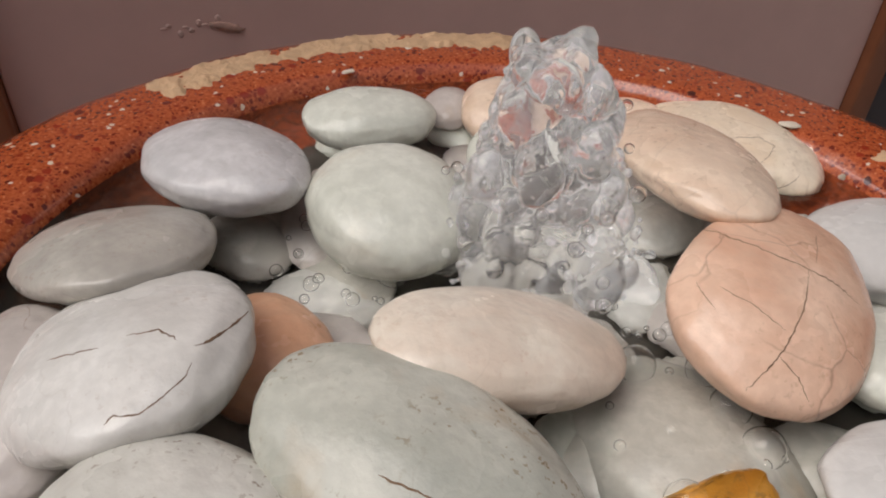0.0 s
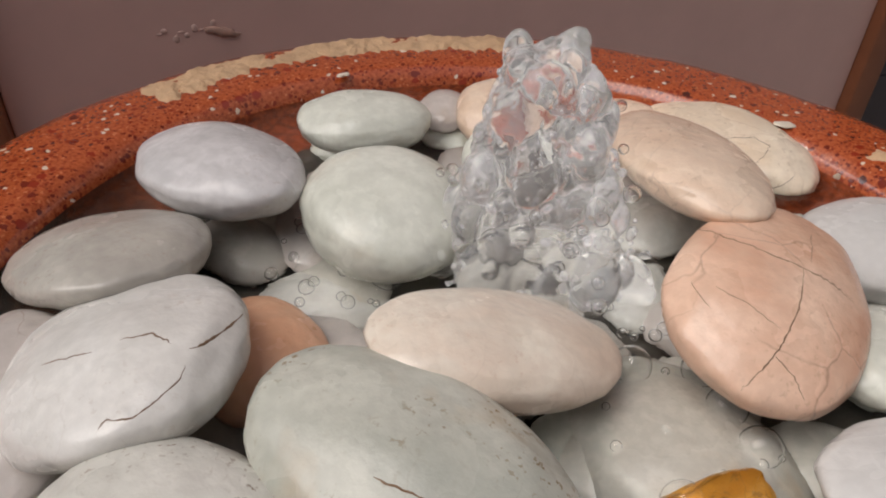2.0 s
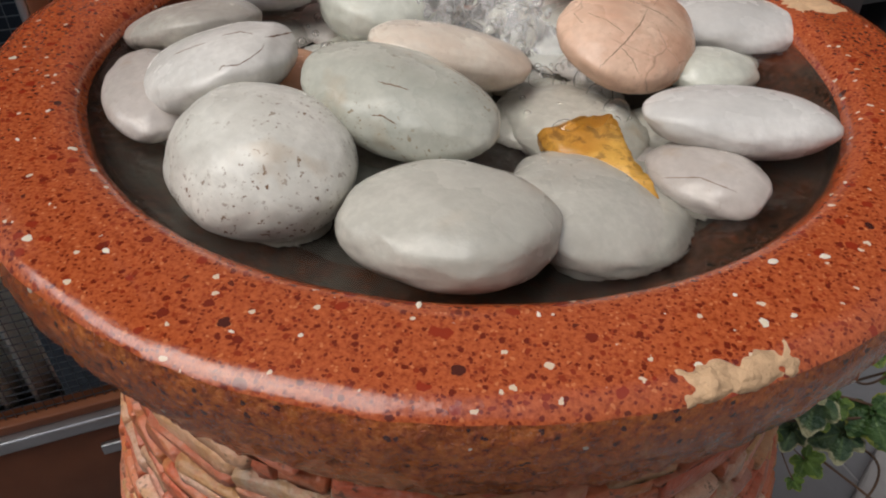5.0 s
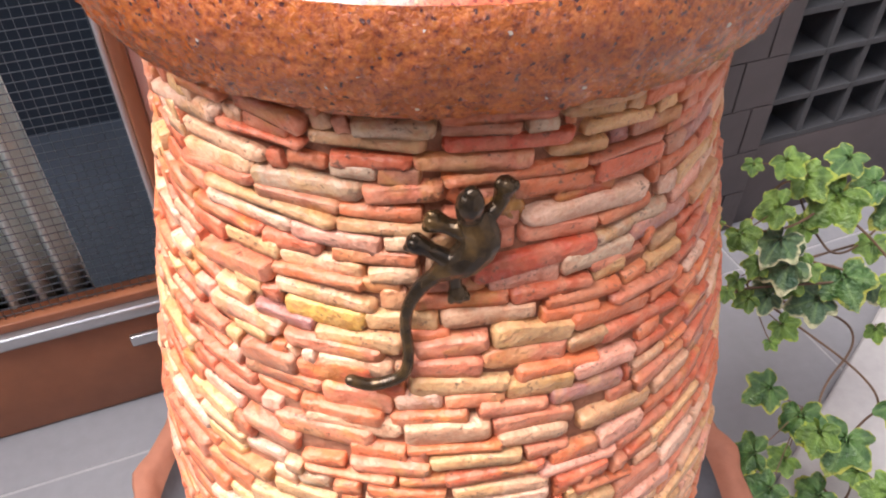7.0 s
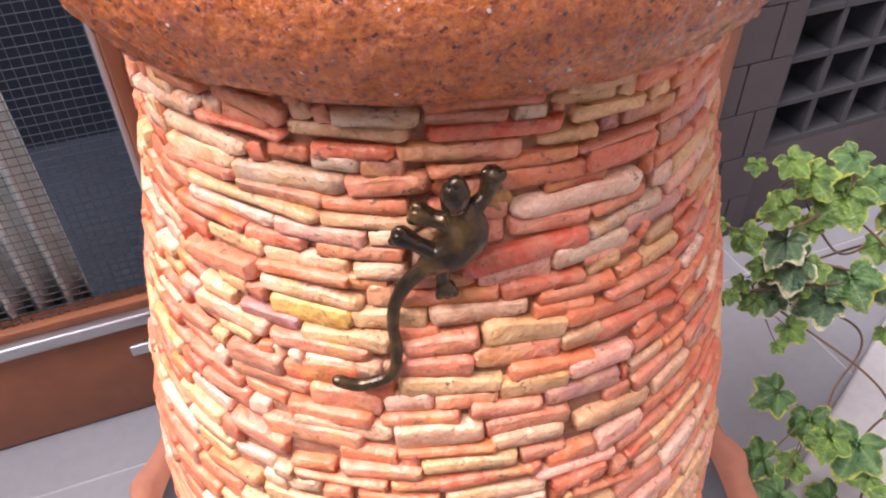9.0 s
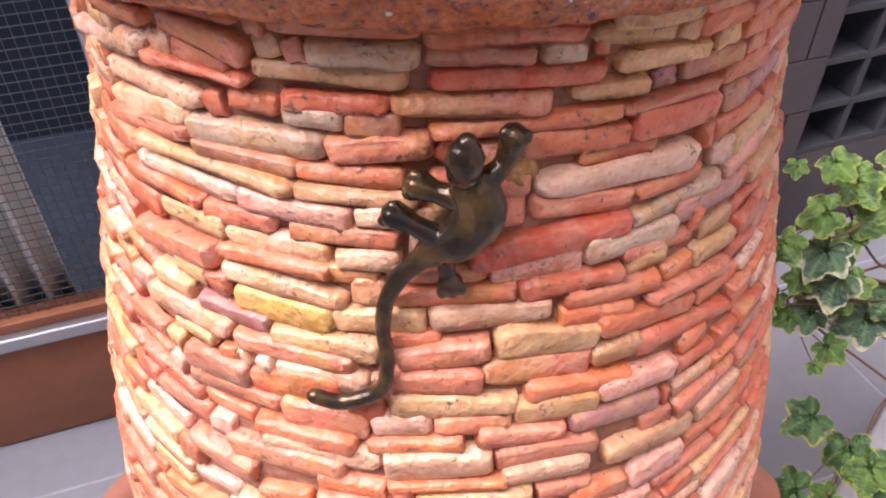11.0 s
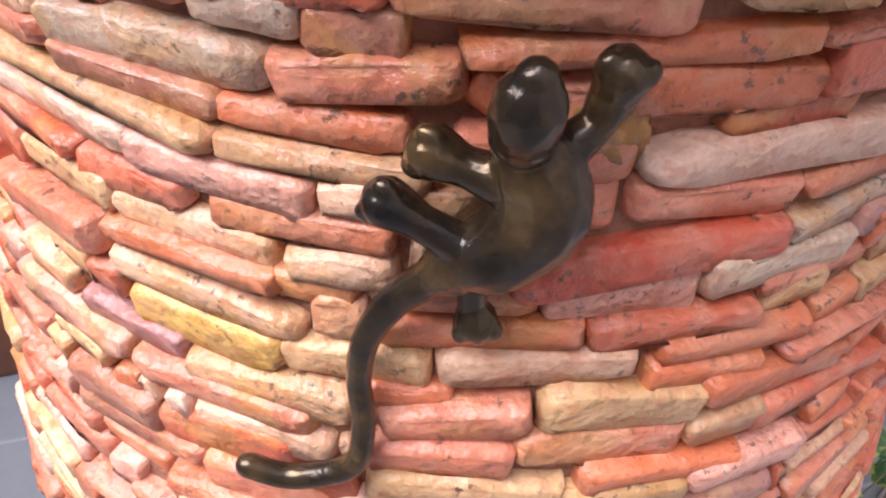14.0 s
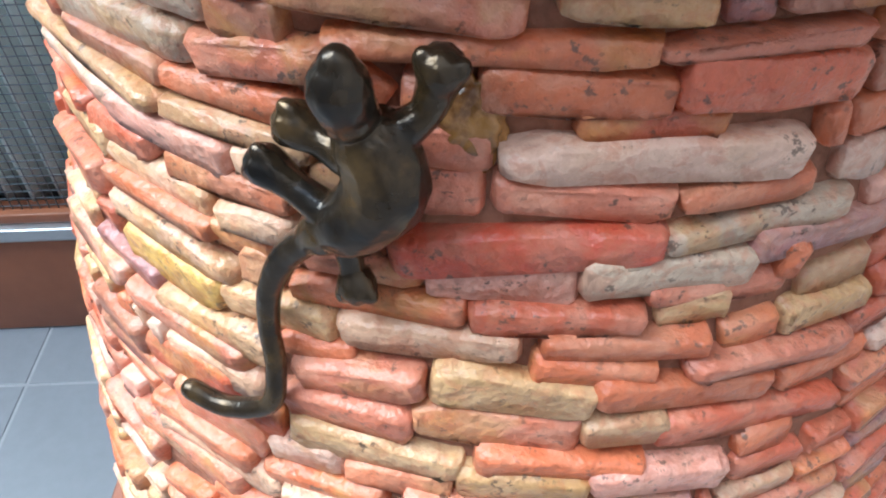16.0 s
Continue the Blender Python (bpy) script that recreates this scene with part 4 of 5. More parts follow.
def water_jet():
    """The bubbling jet: lobes and strings of aerated water heaped round a core, wide at the foot, two-headed at the top."""
    r = random.Random(4)
    bm = bmesh.new()
    H = 0.070

    def wide(f):
        return 0.0170 * (1 - f) ** 1.2 + 0.0180 * (1 - f * 0.40)

    def lobe(c, a, b):
        spin = Matrix.Rotation(r.uniform(-0.5, 0.5), 4, "X") @ Matrix.Rotation(r.uniform(-0.5, 0.5), 4, "Y")
        bmesh.ops.create_icosphere(bm, subdivisions=2, radius=a, matrix=Matrix.Translation(c) @ spin @ Matrix.Diagonal((1, r.uniform(0.8, 1.1), b, 1)))

    for i in range(22):
        f = i / 24
        lobe(Vector((-0.003 * f, 0, f * H)), wide(f) * 0.66, 0.8)
    for i in range(360):
        f = r.random() ** 1.15 * 0.93
        a = r.uniform(0, 6.283)
        big = i < 190
        rr = wide(f) * (r.uniform(0.45, 0.88) if big else r.uniform(0.80, 1.04))
        lobe(Vector((math.cos(a) * rr - 0.003 * f, math.sin(a) * rr, f * H)), r.uniform(0.0026, 0.0064) * (1.1 - 0.25 * f) if big else r.uniform(0.0009, 0.0022), r.uniform(0.8, 2.0))
    for x, z, a in ((-0.009, 0.064, 0.0048), (0.001, 0.067, 0.0044), (-0.005, 0.060, 0.0070), (0.012, 0.053, 0.0050), (-0.002, 0.065, 0.0040), (0.005, 0.058, 0.0062)):
        lobe(Vector((x, r.uniform(-0.003, 0.003), z)), a, 1.1)
    ob = tagged(obj("water_jet", bm, M_JET), "clear bubbling water jet rising between the pebbles", "water jet")
    ob.location = JET - Vector((0, 0, 0.002))
    skin = ob.modifiers.new("skin", "REMESH")
    skin.mode, skin.voxel_size, skin.use_smooth_shade = "VOXEL", 0.0007, True
    soft = ob.modifiers.new("soften", "SMOOTH")
    soft.factor, soft.iterations = 0.5, 4
    ob.visible_shadow = False
    return ob


water_jet()


# ---------------------------------------------------------------- bronze gecko
# points along each limb: x, y, z and radius
HEAD = [(0.0395, -0.1689, 0.6921, 0.0008), (0.0393, -0.1690, 0.6893, 0.0034), (0.0387, -0.1684, 0.6843, 0.0056), (0.0384, -0.1664, 0.6788, 0.0052)]
SPINE = [(0.0384, -0.1636, 0.6738, 0.0045), (0.0414, -0.1628, 0.6690, 0.0076), (0.0427, -0.1631, 0.6610, 0.0084), (0.0372, -0.1652, 0.6525, 0.0074), (0.0302, -0.1662, 0.6480, 0.0056),
         (0.0240, -0.1676, 0.6428, 0.0041), (0.0176, -0.1690, 0.6356, 0.0038), (0.0127, -0.1709, 0.6248, 0.0034), (0.0115, -0.1729, 0.6133, 0.0031), (0.0129, -0.1756, 0.6009, 0.0031),
         (0.0106, -0.1789, 0.5879, 0.0033), (-0.0032, -0.1816, 0.5809, 0.0035), (-0.0140, -0.1830, 0.5838, 0.0034)]
FORE_LEGS = [[(0.0450, -0.1605, 0.6727, 0.0038), (0.0489, -0.1574, 0.6765, 0.0031), (0.0504, -0.1559, 0.6809, 0.0036), (0.0514, -0.1556, 0.6852, 0.0045)],
             [(0.0360, -0.1640, 0.6670, 0.0043), (0.0295, -0.1638, 0.6683, 0.0034), (0.0234, -0.1638, 0.6704, 0.0047)]]
HIND_LEGS = [[(0.0308, -0.1665, 0.6522, 0.0039), (0.0231, -0.1666, 0.6564, 0.0033), (0.0162, -0.1669, 0.6603, 0.0045)],
             [(0.0326, -0.1646, 0.6431, 0.0031), (0.0329, -0.1646, 0.6356, 0.0028), (0.0341, -0.1653, 0.6311, 0.0044)]]


def bronze():
    k = Mat("dark_bronze", 0.25, 0.6)
    co = k.coords()
    c = k.ramp(k.noise(co, 60.0, 4.0, 0.6), [(0.34, (0.022, 0.018, 0.015)), (0.52, (0.062, 0.040, 0.021)), (0.70, (0.17, 0.10, 0.036))])
    k.colour(c)
    k.bump(k.noise(co, 420.0, 3.0), 0.0004, 0.5)
    k.bump(k.noise(co, 90.0, 2.0), 0.0012, 0.5)
    k.rough(k.noise(co, 130.0, 3.0), 0.12, 0.30)
    return k.m


M_BRONZE = bronze()


def gecko():
    bm = bmesh.new()

    def blob(c, r, sub=2, m=None):
        bmesh.ops.create_icosphere(bm, subdivisions=sub, radius=r, matrix=Matrix.Translation(c) @ (m or Matrix.Identity(4)))

    for li, limb in enumerate([HEAD, SPINE] + FORE_LEGS + HIND_LEGS):
        pts = [Vector(p[:3]) for p in limb]
        rad = [p[3] * (1.09 if li == 0 else (1.09 if i < 5 else 0.94) if li == 1 else 1.10) for i, p in enumerate(limb)]
        for k in range(len(pts) - 1):
            p0, p1, p2, p3 = pts[max(k - 1, 0)], pts[k], pts[k + 1], pts[min(k + 2, len(pts) - 1)]
            for s in range(10):
                t = s / 10
                c = 0.5 * ((2 * p1) + (p2 - p0) * t + (2 * p0 - 5 * p1 + 4 * p2 - p3) * t * t + (3 * p1 - p0 - 3 * p2 + p3) * t ** 3)
                f = t * t * (3 - 2 * t)
                blob(c, rad[k] * (1 - f) + rad[k + 1] * f)
        blob(pts[-1], rad[-1] * (0.9 if li == 1 else 1.0 if li == 0 else 0.82), 3)
        if li > 1:      # bulbous foot split into three toes by two grooves
            d = (pts[-1] - pts[-2]).normalized()
            out = Vector((pts[-1].x, pts[-1].y, 0)).normalized()
            side = d.cross(out).normalized()
            r = rad[-1]
            for q in (-1, 0, 1):
                way = (d + side * 0.45 * q).normalized()
                c = pts[-1] + way * r * 0.16 + side * q * r * 0.50 + out * r * (0.34 if q == 0 else 0.22)
                blob(c, r * 0.52, 3, way.to_track_quat("Z", "Y").to_matrix().to_4x4() @ Matrix.Diagonal((0.85, 0.95, 1.25, 1)))
    ob = tagged(obj("gecko_sculpture", bm, M_BRONZE), "dark bronze gecko sculpture climbing the stone column", "sculpture")
    r = ob.modifiers.new("skin", "REMESH")
    r.mode, r.voxel_size, r.use_smooth_shade = "VOXEL", 0.00045, True
    s = ob.modifiers.new("soften", "SMOOTH")
    s.factor, s.iterations = 0.5, 2
    return ob


gecko()


# ---------------------------------------------------------------- ledge stones of the column
def stone_mesh(seed):
    """A tumbled stone strip one unit long, high and deep: broken outline, worn arris and a nearly flat, chipped face."""
    r = random.Random(seed)
    bm = bmesh.new()
    n = 14
    out = []
    wedge, bow = r.uniform(-0.16, 0.16), r.uniform(-0.10, 0.10)
    ex = r.uniform(0.26, 0.42)
    for i in range(n):
        a = 2 * math.pi * (i + 0.5) / n
        x = math.copysign(abs(math.cos(a)) ** ex, math.cos(a)) * 0.5
        z = math.copysign(abs(math.sin(a)) ** 0.34, math.sin(a)) * 0.5
        z *= (1 + wedge * x * 2) * (1 + r.uniform(-0.15, 0.07))
        z += bow * (0.25 - x * x)
        out.append((x * (1 + r.uniform(-0.04, 0.015)), z))
    slope, lean = r.uniform(-0.06, 0.06), r.uniform(-0.05, 0.05)
    tip, tail = r.uniform(0.010, 0.045), r.uniform(0.008, 0.035)

    def ring(y, inset, jag):
        return [bm.verts.new((x * (1 - inset * (tip if x > 0 else tail)), y + slope * x + lean * z + r.uniform(-jag, jag), z * (1 - inset * 0.065 + r.uniform(-0.02, 0.02)))) for x, z in out]

    rings = [[bm.verts.new((x, 0.4, z)) for x, z in out], ring(-0.22, 0.0, 0.02), ring(-0.365, 1.3, 0.025), ring(-0.425, 3.6, 0.035)]
    for a, b in zip(rings, rings[1:]):
        for i in range(n):
            bm.faces.new((a[i], a[(i + 1) % n], b[(i + 1) % n], b[i]))
    bm.faces.new(rings[-1])
    bmesh.ops.recalc_face_normals(bm, faces=bm.faces[:])
    for f in bm.faces:
        f.smooth = True
    me = bpy.data.meshes.new("stone")
    bm.to_mesh(me)
    bm.free()
    return me


BRICK_MATS = {q: brick_mat("ledge_stone_" + w, BRICK_TONES[q]) for q, w in
              zip("rRospcyYtgwmb", ("red", "deep_red", "orange", "salmon", "pink", "cream", "straw", "yellow", "tan", "grey", "white", "mauve", "brown"))}
STONES = {q: [stone_mesh(31 * i + ord(q)) for i in range(5)] for q in BRICK_MATS}
for q, ms in STONES.items():
    for me in ms:
        me.materials.append(BRICK_MATS[q])
laid = []
brick_rnd = random.Random(11)


def seat(a0, z0, a1, z1, high, proud):
    """Pose and size of a stone between two bearings (degrees from the front, to the right) and heights."""
    am, zm = radians((a0 + a1) / 2), (z0 + z1) / 2
    r = col_r(zm)
    length = math.hypot(radians(a1 - a0) * r, z1 - z0)
    tilt = math.atan2(z1 - z0, radians(a1 - a0) * r)
    m = Matrix.Translation((math.sin(am) * (r + proud), -math.cos(am) * (r + proud), zm)) @ Matrix.Rotation(am, 4, "Z") @ Matrix.Rotation(-tilt, 4, "Y")
    return m, (length * 1.015, 0.016, high * 1.07)


def brick(a0, z0, a1, z1, high, tone):
    m, size = seat(a0, z0, a1, z1, high, brick_rnd.uniform(-0.0078, -0.0052))
    ob = new("stone", brick_rnd.choice(STONES[tone]))
    ob.parent = column
    ob.matrix_world = m @ Matrix.Rotation(radians(brick_rnd.uniform(-4, 4)), 4, "X") @ Matrix.Diagonal((*size, 1))
    laid.append((a0, z0, a1, z1, high))


brick(-22.0, 0.6722, -2.9, 0.6753, 0.0115, 'g')
brick(-2.7, 0.6743, 9.9, 0.6791, 0.0099, 's')
brick(-7.6, 0.6866, -0.1, 0.6866, 0.0084, 'g')
brick(-0.2, 0.6856, 6.4, 0.6847, 0.0110, 'b')
brick(-15.0, 0.6872, -8.1, 0.6870, 0.0080, 'o')
brick(-39.6, 0.6669, -22.0, 0.6763, 0.0109, 'c')
brick(-41.7, 0.6588, -21.9, 0.6696, 0.0074, 's')
brick(-21.8, 0.6659, -6.4, 0.6664, 0.0077, 'b')
brick(-33.1, 0.6595, -7.1, 0.6598, 0.0064, 't')
brick(-33.5, 0.6499, -15.1, 0.6517, 0.0083, 'w')
brick(-15.1, 0.6517, 0.1, 0.6505, 0.0103, 'p')
brick(-7.1, 0.6596, 8.3, 0.6587, 0.0067, 't')
brick(-6.5, 0.6669, 6.5, 0.6664, 0.0081, 'o')
brick(-38.3, 0.6396, -21.2, 0.6439, 0.0081, 'r')
brick(-20.9, 0.6416, -10.1, 0.6444, 0.0085, 'r')
brick(-29.4, 0.6339, -17.7, 0.6360, 0.0101, 'y')
brick(-17.7, 0.6337, -3.1, 0.6355, 0.0110, 'c')
brick(-8.4, 0.6429, 5.8, 0.6444, 0.0090, 'o')
brick(0.4, 0.6522, 6.3, 0.6532, 0.0080, 'c')
brick(-2.2, 0.6350, 5.8, 0.6370, 0.0085, 'c')
brick(-35.5, 0.6150, -19.7, 0.6231, 0.0121, 's')
brick(-19.1, 0.6269, -2.8, 0.6297, 0.0076, 'o')
brick(-18.6, 0.6189, -1.3, 0.6171, 0.0085, 'c')
brick(-3.4, 0.6284, 3.1, 0.6285, 0.0095, 's')
brick(-17.0, 0.6083, -2.8, 0.6087, 0.0132, 'Y')
brick(-2.8, 0.6087, 8.7, 0.6119, 0.0123, 'y')
brick(-0.4, 0.6222, 3.7, 0.6220, 0.0117, 'p')
brick(-11.4, 0.5975, 3.0, 0.5978, 0.0098, 't')
brick(-17.0, 0.5897, -0.1, 0.5914, 0.0100, 's')
brick(-22.8, 0.6008, -11.8, 0.6001, 0.0084, 'm')
brick(-32.9, 0.5922, -17.6, 0.5930, 0.0102, 'p')
brick(-27.2, 0.5852, -20.0, 0.5857, 0.0081, 'y')
brick(-25.8, 0.5711, -14.7, 0.5748, 0.0145, 'b')
brick(-15.0, 0.5726, -1.6, 0.5768, 0.0151, 'r')
brick(-1.3, 0.5690, 3.5, 0.5721, 0.0121, 'r')
brick(-10.8, 0.5819, 1.3, 0.5834, 0.0102, 'c')
brick(-25.2, 0.5624, -10.4, 0.5657, 0.0094, 's')
brick(-10.1, 0.5635, 1.6, 0.5630, 0.0140, 's')
brick(-14.1, 0.5507, 0.0, 0.5545, 0.0120, 'o')
brick(-19.0, 0.5339, -1.8, 0.5389, 0.0133, 's')
brick(-13.1, 0.5455, 2.9, 0.5474, 0.0121, 'c')
brick(1.8, 0.5636, 9.4, 0.5667, 0.0123, 'w')
brick(1.2, 0.5524, 13.4, 0.5581, 0.0109, 'o')
brick(3.2, 0.5452, 16.9, 0.5483, 0.0155, 'c')
brick(9.7, 0.5667, 19.3, 0.5654, 0.0100, 'o')
brick(4.1, 0.5755, 20.1, 0.5739, 0.0104, 'y')
brick(3.6, 0.5852, 15.7, 0.5859, 0.0129, 's')
brick(4.9, 0.5953, 16.7, 0.6006, 0.0110, 's')
brick(3.6, 0.6031, 10.6, 0.6037, 0.0082, 'o')
brick(9.0, 0.6132, 24.3, 0.6140, 0.0100, 'c')
brick(4.7, 0.6208, 19.9, 0.6233, 0.0083, 'o')
brick(5.8, 0.6299, 16.3, 0.6311, 0.0081, 's')
brick(16.5, 0.6311, 28.7, 0.6310, 0.0132, 'p')
brick(13.6, 0.6369, 35.0, 0.6420, 0.0109, 'R')
brick(21.6, 0.6544, 35.5, 0.6500, 0.0099, 's')
brick(22.2, 0.6624, 45.3, 0.6592, 0.0101, 'w')
brick(27.3, 0.6698, 38.7, 0.6681, 0.0071, 'r')
brick(20.2, 0.6766, 34.1, 0.6746, 0.0111, 'o')
brick(33.9, 0.6781, 48.7, 0.6747, 0.0122, 'r')
brick(9.7, 0.6844, 32.4, 0.6849, 0.0065, 'o')
brick(5.4, 0.6929, 23.1, 0.6911, 0.0076, 's')
brick(-7.3, 0.6912, 5.2, 0.6933, 0.0067, 'r')
brick(25.2, 0.6948, 35.3, 0.6922, 0.0058, 't')
brick(31.9, 0.6844, 47.4, 0.6837, 0.0051, 's')
brick(34.2, 0.6420, 51.0, 0.6436, 0.0071, 'g')
brick(35.7, 0.6517, 46.7, 0.6515, 0.0072, 'o')
brick(28.5, 0.6340, 43.0, 0.6313, 0.0121, 'g')
brick(42.0, 0.6379, 57.6, 0.6327, 0.0083, 'm')
brick(34.2, 0.6278, 46.7, 0.6251, 0.0080, 's')
brick(20.2, 0.6221, 34.0, 0.6217, 0.0084, 'r')
brick(26.1, 0.6145, 40.0, 0.6125, 0.0094, 'o')
brick(25.4, 0.6081, 35.8, 0.6043, 0.0096, 'o')
brick(17.2, 0.6026, 31.0, 0.5967, 0.0133, 'y')
brick(15.7, 0.5900, 29.9, 0.5852, 0.0138, 's')
brick(29.8, 0.5887, 37.1, 0.5880, 0.0110, 't')
brick(30.4, 0.6008, 46.6, 0.5943, 0.0099, 'o')
brick(36.1, 0.5860, 54.4, 0.5787, 0.0104, 'r')
brick(21.2, 0.5782, 35.7, 0.5741, 0.0104, 'o')
brick(30.9, 0.5710, 43.2, 0.5675, 0.0115, 'p')
brick(19.6, 0.5690, 31.1, 0.5659, 0.0138, 'y')
brick(27.0, 0.5582, 40.4, 0.5543, 0.0119, 'm')
brick(14.8, 0.5610, 26.5, 0.5560, 0.0095, 's')
brick(17.2, 0.5483, 31.0, 0.5456, 0.0121, 's')
brick(31.8, 0.5370, 47.0, 0.5301, 0.0127, 't')
brick(17.9, 0.5395, 29.7, 0.5375, 0.0099, 'c')
brick(38.3, 0.6054, 54.0, 0.6005, 0.0085, 's')
brick(10.2, 0.6777, 13.7, 0.6713, 0.0079, 'o')
brick(-7.3, 0.7172, 8.7, 0.7177, 0.0060, 'r')
brick(9.3, 0.7157, 25.6, 0.7151, 0.0070, 'r')
brick(-3.3, 0.7092, 8.6, 0.7088, 0.0088, 'g')
brick(9.1, 0.7091, 21.0, 0.7074, 0.0063, 'b')
brick(21.5, 0.7086, 26.4, 0.7073, 0.0064, 'g')
brick(-10.2, 0.7014, 7.3, 0.7014, 0.0072, 't')
brick(9.6, 0.7013, 29.4, 0.6998, 0.0070, 'R')
brick(-22.2, 0.7115, -10.6, 0.7042, 0.0094, 's')
brick(-49.7, 0.6866, -27.4, 0.6977, 0.0091, 'w')
brick(-38.6, 0.6806, -19.8, 0.6829, 0.0087, 'c')
brick(-27.9, 0.6942, -11.2, 0.6959, 0.0048, 'r')
brick(26.3, 0.7141, 36.7, 0.7103, 0.0065, 't')
brick(30.7, 0.7015, 44.3, 0.6981, 0.0074, 'y')
brick(39.6, 0.6937, 51.6, 0.6914, 0.0079, 'b')
brick(-23.6, 0.7164, -10.7, 0.7165, 0.0044, 'r')
brick(-35.5, 0.7080, -24.7, 0.7094, 0.0071, 'o')
brick(-25.6, 0.5254, -14.7, 0.5220, 0.0143, 's')
brick(3.6, 0.5345, 18.9, 0.5373, 0.0066, 'o')
brick(7.4, 0.5265, 21.9, 0.5285, 0.0097, 'y')
brick(-13.8, 0.5152, -6.4, 0.5200, 0.0082, 'o')
brick(-13.5, 0.5076, 2.1, 0.5138, 0.0081, 'o')
brick(-5.5, 0.5209, 7.4, 0.5227, 0.0096, 's')
brick(9.5, 0.5155, 25.6, 0.5196, 0.0071, 'r')
brick(2.5, 0.5140, 10.4, 0.5146, 0.0071, 'o')
brick(-8.3, 0.5018, -3.9, 0.5033, 0.0093, 'o')
brick(-3.0, 0.5016, 9.8, 0.5047, 0.0081, 'o')
brick(10.7, 0.5065, 26.3, 0.5045, 0.0098, 'c')
brick(-3.3, 0.4942, 7.2, 0.4966, 0.0092, 'w')
brick(7.4, 0.4924, 26.5, 0.4968, 0.0091, 'w')
brick(-19.9, 0.4814, -8.3, 0.4869, 0.0108, 'y')
brick(-14.7, 0.4960, -9.1, 0.5009, 0.0104, 'g')
brick(-32.4, 0.4814, -20.3, 0.4894, 0.0119, 'o')
brick(27.4, 0.5009, 37.4, 0.4985, 0.0109, 'r')
brick(24.6, 0.5107, 39.1, 0.5057, 0.0074, 'p')
brick(22.4, 0.5269, 30.0, 0.5255, 0.0084, 's')
brick(31.4, 0.4882, 42.8, 0.4797, 0.0080, 'o')
brick(-9.9, 0.4770, 5.8, 0.4871, 0.0095, 'o')
brick(6.6, 0.4860, 18.1, 0.4860, 0.0085, 'y')
brick(19.0, 0.4853, 26.4, 0.4839, 0.0086, 'b')


def taken(a, z):
    for a0, z0, a1, z1, high in laid:
        if a0 - 0.6 < a < a1 + 0.6:
            f = min(1, max(0, (a - a0) / max(a1 - a0, 1e-6)))
            if abs(z - (z0 + (z1 - z0) * f)) < high * 0.5 + 0.0012:
                return True
    return False


# courses that fill the rest: those on the front are parts, the others are joined
rest = bmesh.new()
spare = [stone_mesh(900 + i) for i in range(6)]
singles = len(laid)
z = 0.150
while z < 0.722:
    grow = 1.0 + 0.55 * min(1.0, max(0.0, (0.56 - z) / 0.10))      # stones are larger towards the foot
    high = brick_rnd.uniform(0.0072, 0.0108) * grow
    zc = z + high / 2
    a = -180 + brick_rnd.uniform(0, 8)
    while a < 178:
        span = brick_rnd.uniform(5.0, 13.0) * (0.5 + 0.5 * grow)
        b = min(a + span, 180)
        run = []
        k = a
        while k < b:
            ok = not taken(k, zc)
            if ok:
                run.append(k)
            if (not ok or k + 0.5 >= b) and run:
                if run[-1] - run[0] > 0.9:
                    dz = brick_rnd.uniform(-0.0012, 0.0012)
                    m, size = seat(run[0] + 0.15, zc - dz, run[-1] + 0.35, zc + dz, high * brick_rnd.uniform(1.0, 1.16), brick_rnd.uniform(-0.0088, -0.0055))
                    mm = m @ Matrix.Diagonal((*size, 1))
                    mid = (run[0] + run[-1]) / 2
                    if abs(mid) < 62 and 0.42 < zc and singles < 300:
                        tone = brick_rnd.choice("rosyrosocyrspcoswoyprtcr")
                        ob = new("stone", brick_rnd.choice(STONES[tone]))
                        ob.parent = column
                        ob.matrix_world = mm
                        singles += 1
                    else:
                        me = brick_rnd.choice(spare)
                        vs = [rest.verts.new(mm @ v.co) for v in me.vertices]
                        for p in me.polygons:
                            rest.faces.new([vs[i] for i in p.vertices]).smooth = p.use_smooth
                run = []
            k += 0.5
        a = b + 0.3
    z += high + 0.0006
tagged(part("stone_facing", rest, brick_mat("ledge_stone_mixed", None, True), column, "mixed salmon, orange, cream and pink ledge stones", smooth=False), kind="stuff")


# old resin that once held the sculpture, smeared between the stones beside its shoulder
def resin():
    k = Mat("amber_resin", 0.22)
    co = k.coords()
    k.colour(k.ramp(k.noise(co, 160.0, 4.0, 0.6), [(0.35, (0.15, 0.060, 0.016)), (0.6, (0.42, 0.20, 0.055))]))
    k.bump(k.noise(co, 260.0, 3.0), 0.0016, 0.6)
    return k.m


bm = bmesh.new()
bmesh.ops.create_icosphere(bm, subdivisions=5, radius=1.0)
for v in bm.verts:
    d = v.co.copy()
    v.co = Vector((d.x * 0.0085, d.y * 0.0042, d.z * 0.0105)) * (1 + 0.35 * noise.noise(d * 1.6) + 0.14 * noise.noise(d * 4.0))
lump = part("resin_smear", bm, resin(), fountain, "amber-brown resin smear between the stones")
lump.matrix_world = Matrix.Translation((0.0522, -0.1452, 0.6680)) @ Matrix.Rotation(radians(20), 4, "Z")


